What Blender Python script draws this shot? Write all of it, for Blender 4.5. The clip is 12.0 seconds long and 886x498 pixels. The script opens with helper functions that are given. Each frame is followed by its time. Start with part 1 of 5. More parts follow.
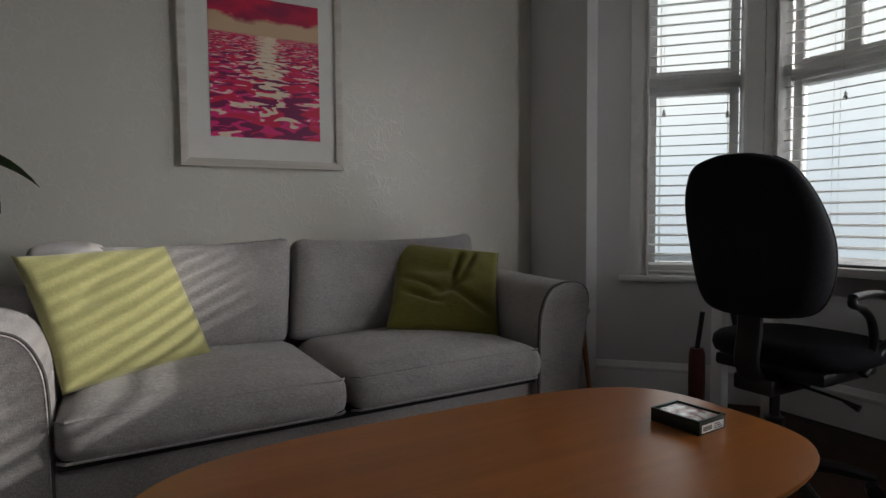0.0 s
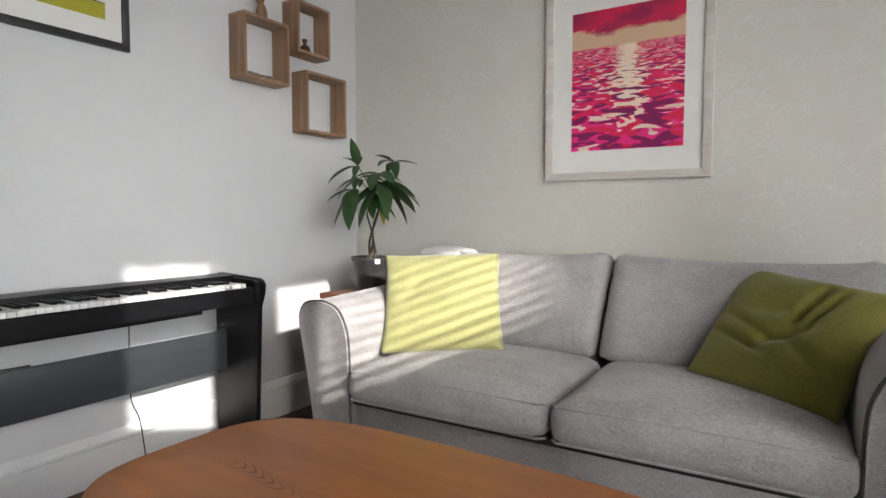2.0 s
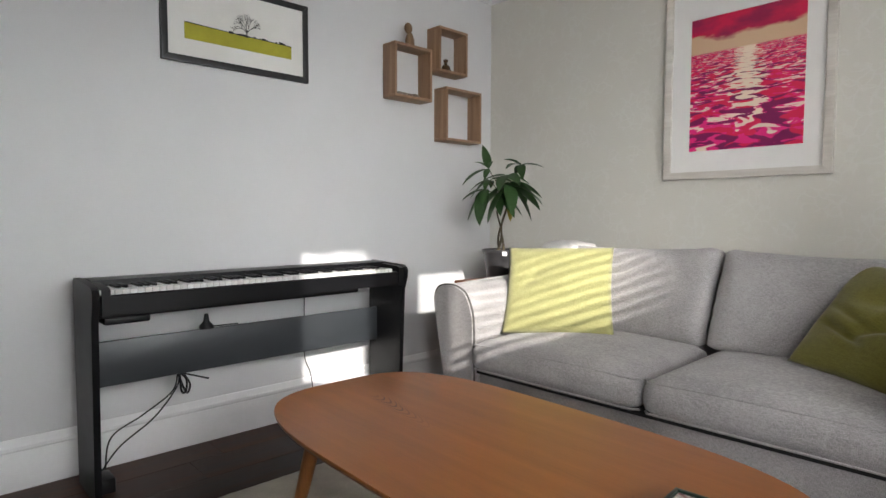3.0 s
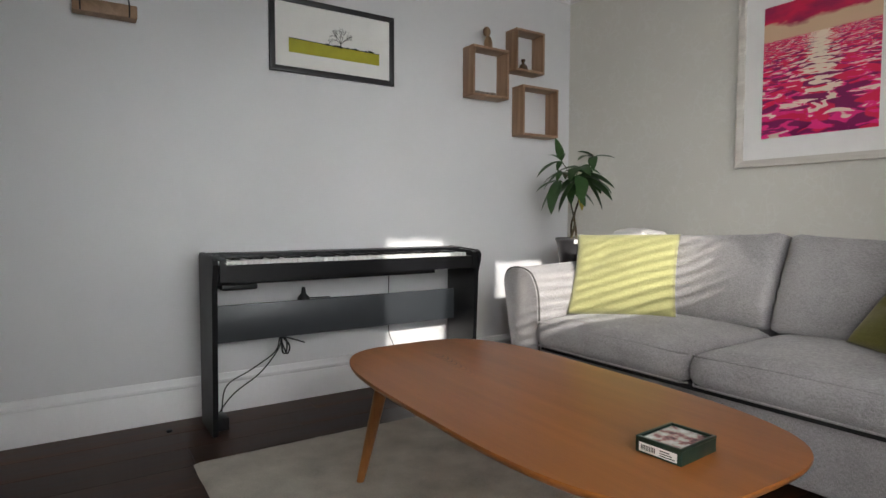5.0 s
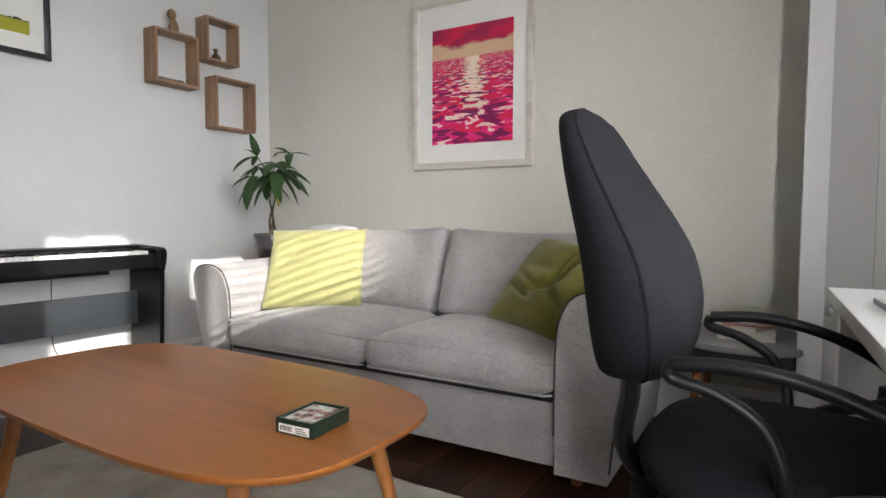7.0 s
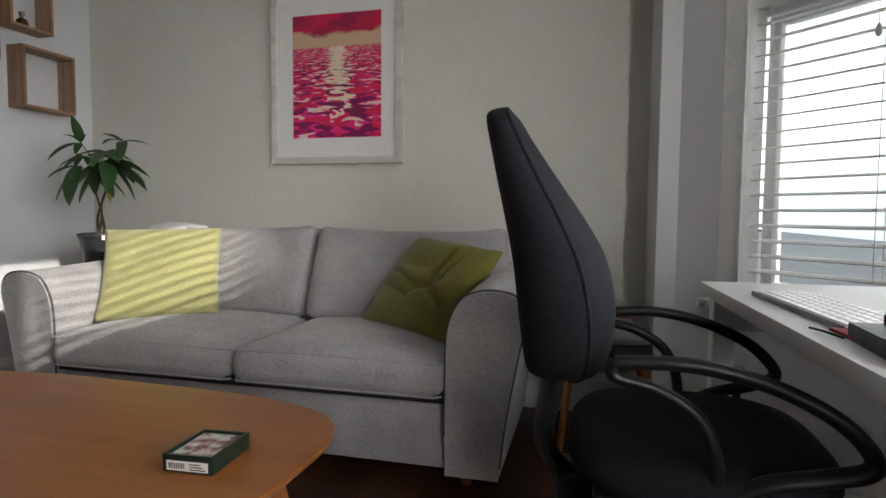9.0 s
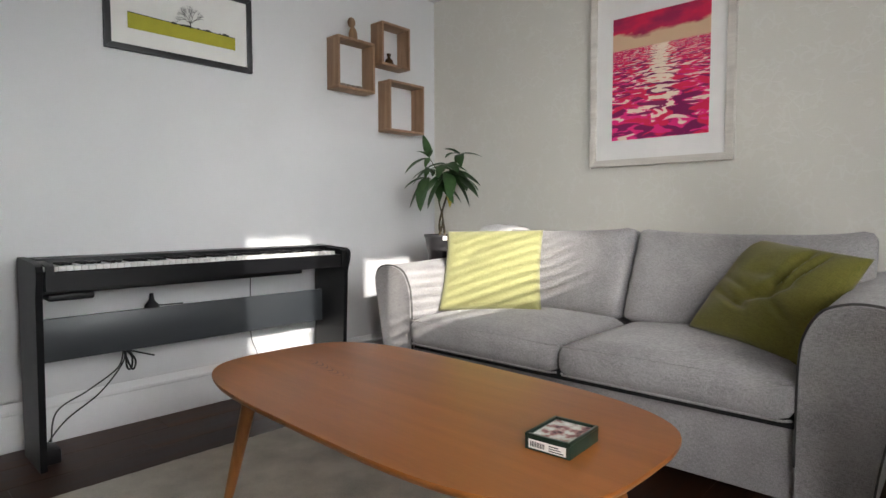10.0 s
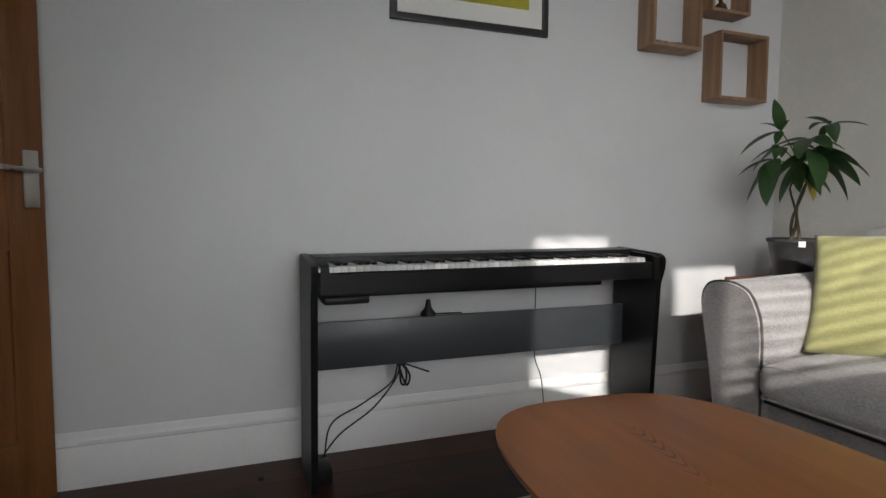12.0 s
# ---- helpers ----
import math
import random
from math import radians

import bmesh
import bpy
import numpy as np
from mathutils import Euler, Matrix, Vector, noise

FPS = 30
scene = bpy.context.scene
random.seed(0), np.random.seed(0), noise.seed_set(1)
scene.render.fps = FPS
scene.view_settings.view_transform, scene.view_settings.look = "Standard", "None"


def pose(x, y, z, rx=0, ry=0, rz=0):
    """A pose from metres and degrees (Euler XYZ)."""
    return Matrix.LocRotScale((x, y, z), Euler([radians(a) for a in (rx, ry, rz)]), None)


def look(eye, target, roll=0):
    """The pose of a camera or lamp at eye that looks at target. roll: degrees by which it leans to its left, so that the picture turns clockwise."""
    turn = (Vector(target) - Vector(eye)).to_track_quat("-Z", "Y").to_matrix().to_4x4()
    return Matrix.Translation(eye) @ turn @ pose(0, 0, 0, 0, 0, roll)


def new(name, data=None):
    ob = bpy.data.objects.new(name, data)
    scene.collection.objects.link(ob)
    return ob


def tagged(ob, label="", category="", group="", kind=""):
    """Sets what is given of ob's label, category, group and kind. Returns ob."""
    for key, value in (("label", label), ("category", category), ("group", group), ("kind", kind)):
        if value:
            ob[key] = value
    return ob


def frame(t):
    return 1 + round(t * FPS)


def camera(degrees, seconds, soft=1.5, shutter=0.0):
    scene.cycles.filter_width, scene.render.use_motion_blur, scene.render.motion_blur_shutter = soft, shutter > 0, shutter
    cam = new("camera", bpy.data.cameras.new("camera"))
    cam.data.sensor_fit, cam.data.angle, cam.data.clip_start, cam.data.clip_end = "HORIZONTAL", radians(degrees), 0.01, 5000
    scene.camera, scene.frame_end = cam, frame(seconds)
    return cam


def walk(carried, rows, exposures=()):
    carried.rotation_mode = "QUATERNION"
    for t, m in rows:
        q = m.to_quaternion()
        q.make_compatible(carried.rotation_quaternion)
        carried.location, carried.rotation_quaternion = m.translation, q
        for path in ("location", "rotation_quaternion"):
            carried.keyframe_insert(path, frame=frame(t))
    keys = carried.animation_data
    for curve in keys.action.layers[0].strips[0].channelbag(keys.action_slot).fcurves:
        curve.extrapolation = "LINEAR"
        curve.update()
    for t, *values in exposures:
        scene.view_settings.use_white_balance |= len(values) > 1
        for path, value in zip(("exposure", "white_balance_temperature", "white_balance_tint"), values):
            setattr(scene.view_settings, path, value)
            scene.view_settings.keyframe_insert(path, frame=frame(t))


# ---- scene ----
cam = camera(74.7, 12.0)
PATH = [
    (0, (-0.082, 0.056, 0.933), (0.891, 1.8, 0.824), -0.5),
    (0.5, (0.196, 0.101, 0.971), (0.693, 2.034, 0.853), -0.4),
    (1, (0.519, 0.108, 0.973), (0.364, 2.1, 0.879), -0.2),
    (1.5, (0.842, 0.189, 0.981), (0.218, 2.086, 0.878), -0.1),
    (2, (1.199, 0.155, 0.999), (0.14, 1.848, 0.886), -0.0),
    (2.5, (1.413, 0.067, 0.988), (0.142, 1.608, 0.88), 0.1),
    (3, (1.513, -0.042, 0.985), (0.058, 1.325, 0.871), 0.1),
    (5, (1.805, -0.074, 0.912), (0.129, 1.012, 0.806), 0.1),
    (5.5, (1.861, -0.036, 0.914), (0.18, 1.041, 0.805), -0.0),
    (6, (1.881, 0.016, 0.903), (0.268, 1.192, 0.79), 0.0),
    (6.5, (1.916, 0.019, 0.908), (0.535, 1.461, 0.79), 0.2),
    (7, (1.994, 0.02, 0.909), (0.959, 1.727, 0.794), 0.2),
    (7.2, (2.019, 0.015, 0.909), (1.124, 1.8, 0.795), 0.2),
    (8.8, (1.843, 0.028, 0.918), (1.389, 1.971, 0.795), 0.5),
    (9, (1.804, 0.019, 0.915), (1.289, 1.948, 0.792), 0.5),
    (9.5, (1.751, -0.014, 0.917), (0.852, 1.768, 0.793), 0.1),
    (10, (1.717, -0.071, 0.915), (0.349, 1.383, 0.797), -0.1),
    (10.5, (1.673, -0.076, 0.907), (0.027, 1.055, 0.792), -0.1),
    (11, (1.588, -0.059, 0.89), (-0.21, 0.81, 0.781), 0.1),
    (11.5, (1.366, -0.005, 0.924), (-0.488, 0.731, 0.784), 0.3),
    (12, (1.127, 0.165, 0.918), (-0.738, 0.873, 0.778), 0.3),
]

EXPOSURES = [(0.0, -0.27), (0.5, 0.36), (1.0, 1.0), (1.5, 1.16), (2.5, 1.25), (3.2, 1.08), (5.0, 0.84), (6.0, 0.9), (6.6, 1.16), (7.2, 1.32), (8.8, 0.46), (9.1, 0.62), (9.6, 1.13), (10.5, 1.1), (12.0, 0.47)]
walk(cam, [(t, look(eye, target, roll)) for t, eye, target, roll in PATH], EXPOSURES)

# ---- light ----
# white balance and exposure follow the clip's automatic camera
SUN_K, SUN_TAN = 0.56, 0.385            # sideways and downward run of the sunlight per metre towards -x
sun_dir = Vector((-1.0, SUN_K, -SUN_TAN * math.hypot(1, SUN_K))).normalized()
sun = new("sun", bpy.data.lights.new("sun", "SUN"))
sun.data.energy, sun.data.angle, sun.data.color = 5.0, radians(0.67), (1.0, 0.95, 0.89)
sun.rotation_euler = sun_dir.to_track_quat("-Z", "Y").to_euler()
sun.location = (8, -4, 4)

world = bpy.data.worlds.new("sky")
scene.world = world
world.use_nodes = True
wn = world.node_tree
bg = wn.nodes["Background"]
sky = wn.nodes.new("ShaderNodeTexSky")
sky.sky_type, sky.sun_disc = "NISHITA", False
sky.sun_elevation = math.atan(SUN_TAN)
sky.sun_rotation = math.atan2(1.0, -SUN_K)
sky.air_density, sky.dust_density, sky.ozone_density = 1.0, 7.0, 0.6
wn.links.new(sky.outputs[0], bg.inputs["Color"])
bg.inputs["Strength"].default_value = 0.15


# ---- materials ----
def new_mat(name):
    m = bpy.data.materials.new(name)
    m.use_nodes = True
    nt = m.node_tree
    return m, nt, nt.nodes["Principled BSDF"]


def node(nt, kind, **inputs):
    n = nt.nodes.new(kind)
    for key, value in inputs.items():
        n.inputs[key.replace("_", " ")].default_value = value
    return n


def ramp(nt, source, stops):
    r = nt.nodes.new("ShaderNodeValToRGB")
    while len(r.color_ramp.elements) < len(stops):
        r.color_ramp.elements.new(0.5)
    for e, (p, c) in zip(r.color_ramp.elements, stops):
        e.position, e.color = p, (*c, 1)
    nt.links.new(source, r.inputs[0])
    return r.outputs[0]


def coords(nt, scale=(1, 1, 1), turn=(0, 0, 0)):
    tc = nt.nodes.new("ShaderNodeTexCoord")
    mp = nt.nodes.new("ShaderNodeMapping")
    mp.inputs["Scale"].default_value, mp.inputs["Rotation"].default_value = scale, turn
    nt.links.new(tc.outputs["Object"], mp.inputs["Vector"])
    return mp.outputs[0]


def bump(nt, bsdf, height, strength, distance=0.002):
    b = node(nt, "ShaderNodeBump", Strength=strength, Distance=distance)
    nt.links.new(height, b.inputs["Height"])
    nt.links.new(b.outputs[0], bsdf.inputs["Normal"])


def surface(name, dark, light, rough=0.6, scale=6.0, fine=120.0, relief=0.15, metal=0.0, stretch=(1, 1, 1), spec=0.5):
    """A painted, plastic or metal surface: two scales of tone, uneven gloss and fine relief."""
    m, nt, b = new_mat(name)
    at = coords(nt, stretch)
    big = node(nt, "ShaderNodeTexNoise", Scale=scale, Detail=6.0)
    small = node(nt, "ShaderNodeTexNoise", Scale=fine, Detail=3.0)
    for n in (big, small):
        nt.links.new(at, n.inputs["Vector"])
    mix = node(nt, "ShaderNodeMath")
    mix.operation = "MULTIPLY_ADD"
    mix.inputs[1].default_value = 0.3
    nt.links.new(small.outputs[0], mix.inputs[0])
    half = node(nt, "ShaderNodeMath")
    half.operation, half.inputs[1].default_value = "MULTIPLY", 0.7
    nt.links.new(big.outputs[0], half.inputs[0])
    nt.links.new(half.outputs[0], mix.inputs[2])
    nt.links.new(ramp(nt, mix.outputs[0], [(0.3, dark), (0.7, light)]), b.inputs["Base Color"])
    r = node(nt, "ShaderNodeMapRange", From_Min=0.3, From_Max=0.7, To_Min=max(rough - 0.07, 0.02), To_Max=min(rough + 0.07, 1))
    nt.links.new(big.outputs[0], r.inputs[0])
    nt.links.new(r.outputs[0], b.inputs["Roughness"])
    b.inputs["Metallic"].default_value, b.inputs["Specular IOR Level"].default_value = metal, spec
    if relief:
        bump(nt, b, small.outputs[0], relief)
    return m


def woven(name, dark, light, pitch=900.0, rough=0.9, relief=0.5, slub=1.0, sheen=0.25):
    """Woven cloth: crossing threads, mottled."""
    m, nt, b = new_mat(name)
    at = coords(nt)
    a = node(nt, "ShaderNodeTexNoise", Scale=pitch * 0.12, Detail=2.0)
    c = node(nt, "ShaderNodeTexNoise", Scale=pitch * 0.12, Detail=2.0)
    big = node(nt, "ShaderNodeTexNoise", Scale=7.0, Detail=4.0)
    nt.links.new(coords(nt, (0.22, 0.22, 2.2)), a.inputs["Vector"])
    nt.links.new(coords(nt, (2.2, 2.2, 0.25)), c.inputs["Vector"])
    nt.links.new(at, big.inputs["Vector"])
    mx = node(nt, "ShaderNodeMath")
    mx.operation = "MAXIMUM"
    nt.links.new(a.outputs[0], mx.inputs[0])
    nt.links.new(c.outputs[0], mx.inputs[1])
    add = node(nt, "ShaderNodeMath")
    add.operation = "MULTIPLY_ADD"
    add.inputs[1].default_value = 0.25
    nt.links.new(big.outputs[0], add.inputs[0])
    nt.links.new(mx.outputs[0], add.inputs[2])
    nt.links.new(ramp(nt, add.outputs[0], [(0.6 - 0.08 * slub, dark), (0.72 + 0.06 * slub, light)]), b.inputs["Base Color"])
    b.inputs["Roughness"].default_value = rough
    b.inputs["Specular IOR Level"].default_value = 0.2
    b.inputs["Sheen Weight"].default_value = sheen
    bump(nt, b, mx.outputs[0], relief, 0.003)
    return m


def wood(name, dark, light, along="x", rough=0.4, scale=1.0, relief=0.1, random_tone=0.0, low=0.42, detail=8.0, twist=1.2):
    """Planed timber with grain running along one axis."""
    m, nt, b = new_mat(name)
    s = {"x": (0.6, 9, 9), "y": (9, 0.6, 9), "z": (9, 9, 0.6)}[along]
    at = coords(nt, tuple(v * scale for v in s))
    warp = node(nt, "ShaderNodeTexNoise", Scale=1.0, Detail=detail, Distortion=twist)
    nt.links.new(at, warp.inputs["Vector"])
    fine = node(nt, "ShaderNodeTexNoise", Scale=14.0, Detail=4.0)
    nt.links.new(at, fine.inputs["Vector"])
    add = node(nt, "ShaderNodeMath")
    add.operation, add.inputs[1].default_value = "MULTIPLY_ADD", 0.3
    nt.links.new(fine.outputs[0], add.inputs[0])
    nt.links.new(warp.outputs[0], add.inputs[2])
    colour = ramp(nt, add.outputs[0], [(low, dark), (0.85, light)])
    if random_tone:
        info = nt.nodes.new("ShaderNodeObjectInfo")
        v = node(nt, "ShaderNodeMapRange", To_Min=1 - random_tone, To_Max=1 + random_tone)
        nt.links.new(info.outputs["Random"], v.inputs[0])
        hsv = nt.nodes.new("ShaderNodeHueSaturation")
        nt.links.new(colour, hsv.inputs["Color"])
        nt.links.new(v.outputs[0], hsv.inputs["Value"])
        colour = hsv.outputs[0]
    nt.links.new(colour, b.inputs["Base Color"])
    r = node(nt, "ShaderNodeMapRange", From_Min=0.3, From_Max=0.7, To_Min=rough - 0.06, To_Max=rough + 0.08)
    nt.links.new(warp.outputs[0], r.inputs[0])
    nt.links.new(r.outputs[0], b.inputs["Roughness"])
    bump(nt, b, fine.outputs[0], relief, 0.001)
    return m


def wallpaper_mat():
    """Off-white wallpaper with pale pearly branching sprigs that only show in glancing light."""
    m, nt, b = new_mat("sprigged_wallpaper")
    at = coords(nt)
    warp = node(nt, "ShaderNodeTexNoise", Scale=5.0, Detail=3.0)
    nt.links.new(at, warp.inputs["Vector"])
    mixv = nt.nodes.new("ShaderNodeMix")
    mixv.data_type, mixv.inputs[0].default_value = "VECTOR", 0.16
    nt.links.new(at, mixv.inputs[4])
    nt.links.new(warp.outputs[1], mixv.inputs[5])
    vor = node(nt, "ShaderNodeTexVoronoi", Scale=24.0)
    vor.feature = "DISTANCE_TO_EDGE"
    nt.links.new(mixv.outputs[1], vor.inputs["Vector"])
    clump = node(nt, "ShaderNodeTexNoise", Scale=9.0, Detail=3.0)
    nt.links.new(at, clump.inputs["Vector"])
    lines = node(nt, "ShaderNodeMapRange", From_Min=0.03, From_Max=0.1, To_Min=1.0, To_Max=0.0)
    nt.links.new(vor.outputs["Distance"], lines.inputs[0])
    patch = node(nt, "ShaderNodeMapRange", From_Min=0.47, From_Max=0.53, To_Min=0.0, To_Max=1.0)
    nt.links.new(clump.outputs[0], patch.inputs[0])
    both = node(nt, "ShaderNodeMath")
    both.operation = "MULTIPLY"
    nt.links.new(lines.outputs[0], both.inputs[0])
    nt.links.new(patch.outputs[0], both.inputs[1])
    nt.links.new(ramp(nt, both.outputs[0], [(0.0, (0.63, 0.612, 0.55)), (1.0, (0.645, 0.63, 0.572))]), b.inputs["Base Color"])
    sp = node(nt, "ShaderNodeMapRange", To_Min=0.6, To_Max=0.8)
    nt.links.new(both.outputs[0], sp.inputs[0])
    nt.links.new(sp.outputs[0], b.inputs["Specular IOR Level"])
    r = node(nt, "ShaderNodeMapRange", To_Min=0.44, To_Max=0.3)
    nt.links.new(both.outputs[0], r.inputs[0])
    nt.links.new(r.outputs[0], b.inputs["Roughness"])
    grain = node(nt, "ShaderNodeTexNoise", Scale=90.0, Detail=4.0)
    nt.links.new(at, grain.inputs["Vector"])
    add = node(nt, "ShaderNodeMath")
    add.operation = "ADD"
    nt.links.new(both.outputs[0], add.inputs[0])
    nt.links.new(grain.outputs[0], add.inputs[1])
    bump(nt, b, add.outputs[0], 0.2, 0.002)
    return m


def glass_mat(name="window_glass", rough=0.0):
    m, nt, b = new_mat(name)
    b.inputs["Base Color"].default_value = (0.97, 0.99, 0.98, 1)
    b.inputs["Roughness"].default_value, b.inputs["Transmission Weight"].default_value, b.inputs["IOR"].default_value = rough, 1.0, 1.45
    return m


def thin_glass_mat(name):
    """A thin clear pane: straight through, with a Fresnel gloss."""
    m = bpy.data.materials.new(name)
    m.use_nodes = True
    nt = m.node_tree
    nt.nodes.remove(nt.nodes["Principled BSDF"])
    clear = node(nt, "ShaderNodeBsdfTransparent", Color=(0.95, 0.97, 0.96, 1))
    gloss = node(nt, "ShaderNodeBsdfGlossy", Roughness=0.01)
    fres = node(nt, "ShaderNodeFresnel", IOR=1.45)
    mx = nt.nodes.new("ShaderNodeMixShader")
    nt.links.new(fres.outputs[0], mx.inputs[0])
    nt.links.new(clear.outputs[0], mx.inputs[1])
    nt.links.new(gloss.outputs[0], mx.inputs[2])
    nt.links.new(mx.outputs[0], nt.nodes["Material Output"].inputs["Surface"])
    return m


def sea_print_mat(w, h):
    """A screen print of a sunlit sea: crimson sky, sand-coloured strip, broken water in crimson, plum and cream."""
    m, nt, b = new_mat("sea_print")
    tc = nt.nodes.new("ShaderNodeTexCoord")
    sep = nt.nodes.new("ShaderNodeSeparateXYZ")
    nt.links.new(tc.outputs["Object"], sep.inputs[0])

    def calc(op, a, c=None, d=None):
        n = nt.nodes.new("ShaderNodeMath")
        n.operation = op
        for k, v in enumerate((a, c, d)):
            if v is None:
                continue
            if isinstance(v, (int, float)):
                n.inputs[k].default_value = v
            else:
                nt.links.new(v, n.inputs[k])
        return n.outputs[0]

    u = calc("DIVIDE", sep.outputs[0], w)                 # -0.5 .. 0.5
    v = calc("DIVIDE", sep.outputs[2], h)                 # 0 .. 1
    near = calc("MAXIMUM", calc("SUBTRACT", 0.74, v), 0.0)
    depth = calc("ADD", near, 0.11)
    px = calc("DIVIDE", u, depth)
    py = calc("DIVIDE", 1.0, depth)
    comb = nt.nodes.new("ShaderNodeCombineXYZ")
    nt.links.new(calc("MULTIPLY", px, 1.9), comb.inputs[0])
    nt.links.new(calc("MULTIPLY", py, 5.5), comb.inputs[1])
    waves = node(nt, "ShaderNodeTexNoise", Scale=1.5, Detail=2.2, Roughness=0.45, Distortion=0.9)
    nt.links.new(comb.outputs[0], waves.inputs["Vector"])
    comb2 = nt.nodes.new("ShaderNodeCombineXYZ")
    nt.links.new(calc("MULTIPLY", px, 1.6), comb2.inputs[0])
    nt.links.new(calc("MULTIPLY_ADD", py, 4.0, 7.3), comb2.inputs[1])
    plum = node(nt, "ShaderNodeTexNoise", Scale=1.1, Detail=1.5, Distortion=0.7)
    nt.links.new(comb2.outputs[0], plum.inputs["Vector"])
    # a glittering path under the sun
    path = calc("MULTIPLY", calc("SUBTRACT", 1.0, calc("MINIMUM", calc("DIVIDE", calc("ABSOLUTE", calc("SUBTRACT", u, 0.02)), calc("ADD", 0.13, calc("MULTIPLY", near, 0.3))), 1.0)), calc("MAXIMUM", calc("SUBTRACT", 0.30, calc("MULTIPLY", near, 0.42)), 0.0))
    crest = calc("ADD", waves.outputs[0], path)

    def blend(fac, a, c):
        mx = nt.nodes.new("ShaderNodeMix")
        mx.data_type = "RGBA"
        for k, val in ((0, fac), (6, a), (7, c)):
            if isinstance(val, tuple):
                mx.inputs[k].default_value = (*val, 1)
            elif isinstance(val, (int, float)):
                mx.inputs[k].default_value = val
            else:
                nt.links.new(val, mx.inputs[k])
        return mx.outputs[2]

    def step(x, at, width=0.02):
        n = node(nt, "ShaderNodeMapRange", From_Min=at - width, From_Max=at + width)
        nt.links.new(x, n.inputs[0])
        return n.outputs[0]

    red, plum_c, cream, sand = (0.68, 0.012, 0.075), (0.2, 0.006, 0.085), (0.8, 0.66, 0.52), (0.62, 0.43, 0.27)
    pink = (0.75, 0.02, 0.2)
    sea = blend(step(calc("MULTIPLY_ADD", near, 0.16, plum.outputs[0]), 0.56, 0.012), red, plum_c)
    sea = blend(step(waves.outputs[0], 0.52, 0.01), sea, pink)
    sea = blend(step(calc("MULTIPLY_ADD", near, -0.05, crest), 0.585, 0.01), sea, cream)
    cloudv = nt.nodes.new("ShaderNodeCombineXYZ")
    nt.links.new(calc("MULTIPLY", u, 2.2), cloudv.inputs[0])
    nt.links.new(calc("MULTIPLY", v, 6.0), cloudv.inputs[1])
    cloud = node(nt, "ShaderNodeTexNoise", Scale=1.4, Detail=3.0)
    nt.links.new(cloudv.outputs[0], cloud.inputs["Vector"])
    skyc = blend(step(cloud.outputs[0], 0.5, 0.12), (0.6, 0.012, 0.07), (0.3, 0.012, 0.07))
    wob = calc("MULTIPLY_ADD", calc("SUBTRACT", cloud.outputs[0], 0.5), 0.16, v)
    upper = blend(step(wob, 0.845, 0.012), sand, skyc)
    nt.links.new(blend(step(v, 0.735, 0.006), sea, upper), b.inputs["Base Color"])
    b.inputs["Roughness"].default_value = 0.55
    return m


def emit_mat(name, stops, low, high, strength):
    """Emission graded by height, standing in for bright hazy distance."""
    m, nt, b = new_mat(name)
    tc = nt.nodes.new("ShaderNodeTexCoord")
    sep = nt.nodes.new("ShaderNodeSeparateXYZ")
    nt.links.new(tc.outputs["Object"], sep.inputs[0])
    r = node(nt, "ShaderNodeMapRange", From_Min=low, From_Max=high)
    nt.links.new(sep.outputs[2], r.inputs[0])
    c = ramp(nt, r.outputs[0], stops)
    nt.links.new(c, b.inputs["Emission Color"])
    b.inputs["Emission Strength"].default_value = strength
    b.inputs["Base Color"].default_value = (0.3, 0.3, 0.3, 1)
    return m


WALL = surface("white_wall_paint", (0.60, 0.60, 0.605), (0.645, 0.645, 0.65), 0.45, 3.0, 220.0, 0.06)
PAPER = wallpaper_mat()
CEIL = surface("ceiling_paint", (0.66, 0.66, 0.65), (0.72, 0.72, 0.71), 0.8, 3.0, 150.0, 0.1)
TRIM = surface("white_gloss_paint", (0.74, 0.74, 0.73), (0.8, 0.8, 0.79), 0.3, 5.0, 60.0, 0.05)
SKIRT_M = surface("skirting_paint", (0.74, 0.74, 0.745), (0.8, 0.8, 0.805), 0.4, 5.0, 60.0, 0.05)
SLAT = surface("white_slat_paint", (0.76, 0.76, 0.75), (0.82, 0.82, 0.81), 0.4, 8.0, 90.0, 0.04)
nt = SLAT.node_tree
thin = node(nt, "ShaderNodeBsdfTranslucent", Color=(0.85, 0.85, 0.83, 1))
mixs = nt.nodes.new("ShaderNodeMixShader")
mixs.inputs[0].default_value = 0.48
nt.links.new(nt.nodes["Principled BSDF"].outputs[0], mixs.inputs[1])
nt.links.new(thin.outputs[0], mixs.inputs[2])
nt.links.new(mixs.outputs[0], nt.nodes["Material Output"].inputs["Surface"])
GLASS = thin_glass_mat("window_glass")
BOARD = wood("dark_walnut_laminate", (0.018, 0.0065, 0.0035), (0.075, 0.03, 0.015), "y", 0.4, 1.0, 0.08, 0.35)
BOARD.node_tree.nodes["Principled BSDF"].inputs["Specular IOR Level"].default_value = 0.2
SOFA = woven("grey_woven_upholstery", (0.185, 0.176, 0.176), (0.41, 0.393, 0.39), 3000, slub=1.2)
PIPING = surface("dark_piping", (0.05, 0.047, 0.045), (0.09, 0.085, 0.08), 0.9, 30, 300, 0.2)
LIME = woven("lime_cotton", (0.25, 0.243, 0.1), (0.325, 0.316, 0.14), 1600, 0.85, 0.25)
OLIVE = woven("olive_velvet", (0.12, 0.112, 0.016), (0.175, 0.162, 0.03), 1600, 0.7, 0.1)
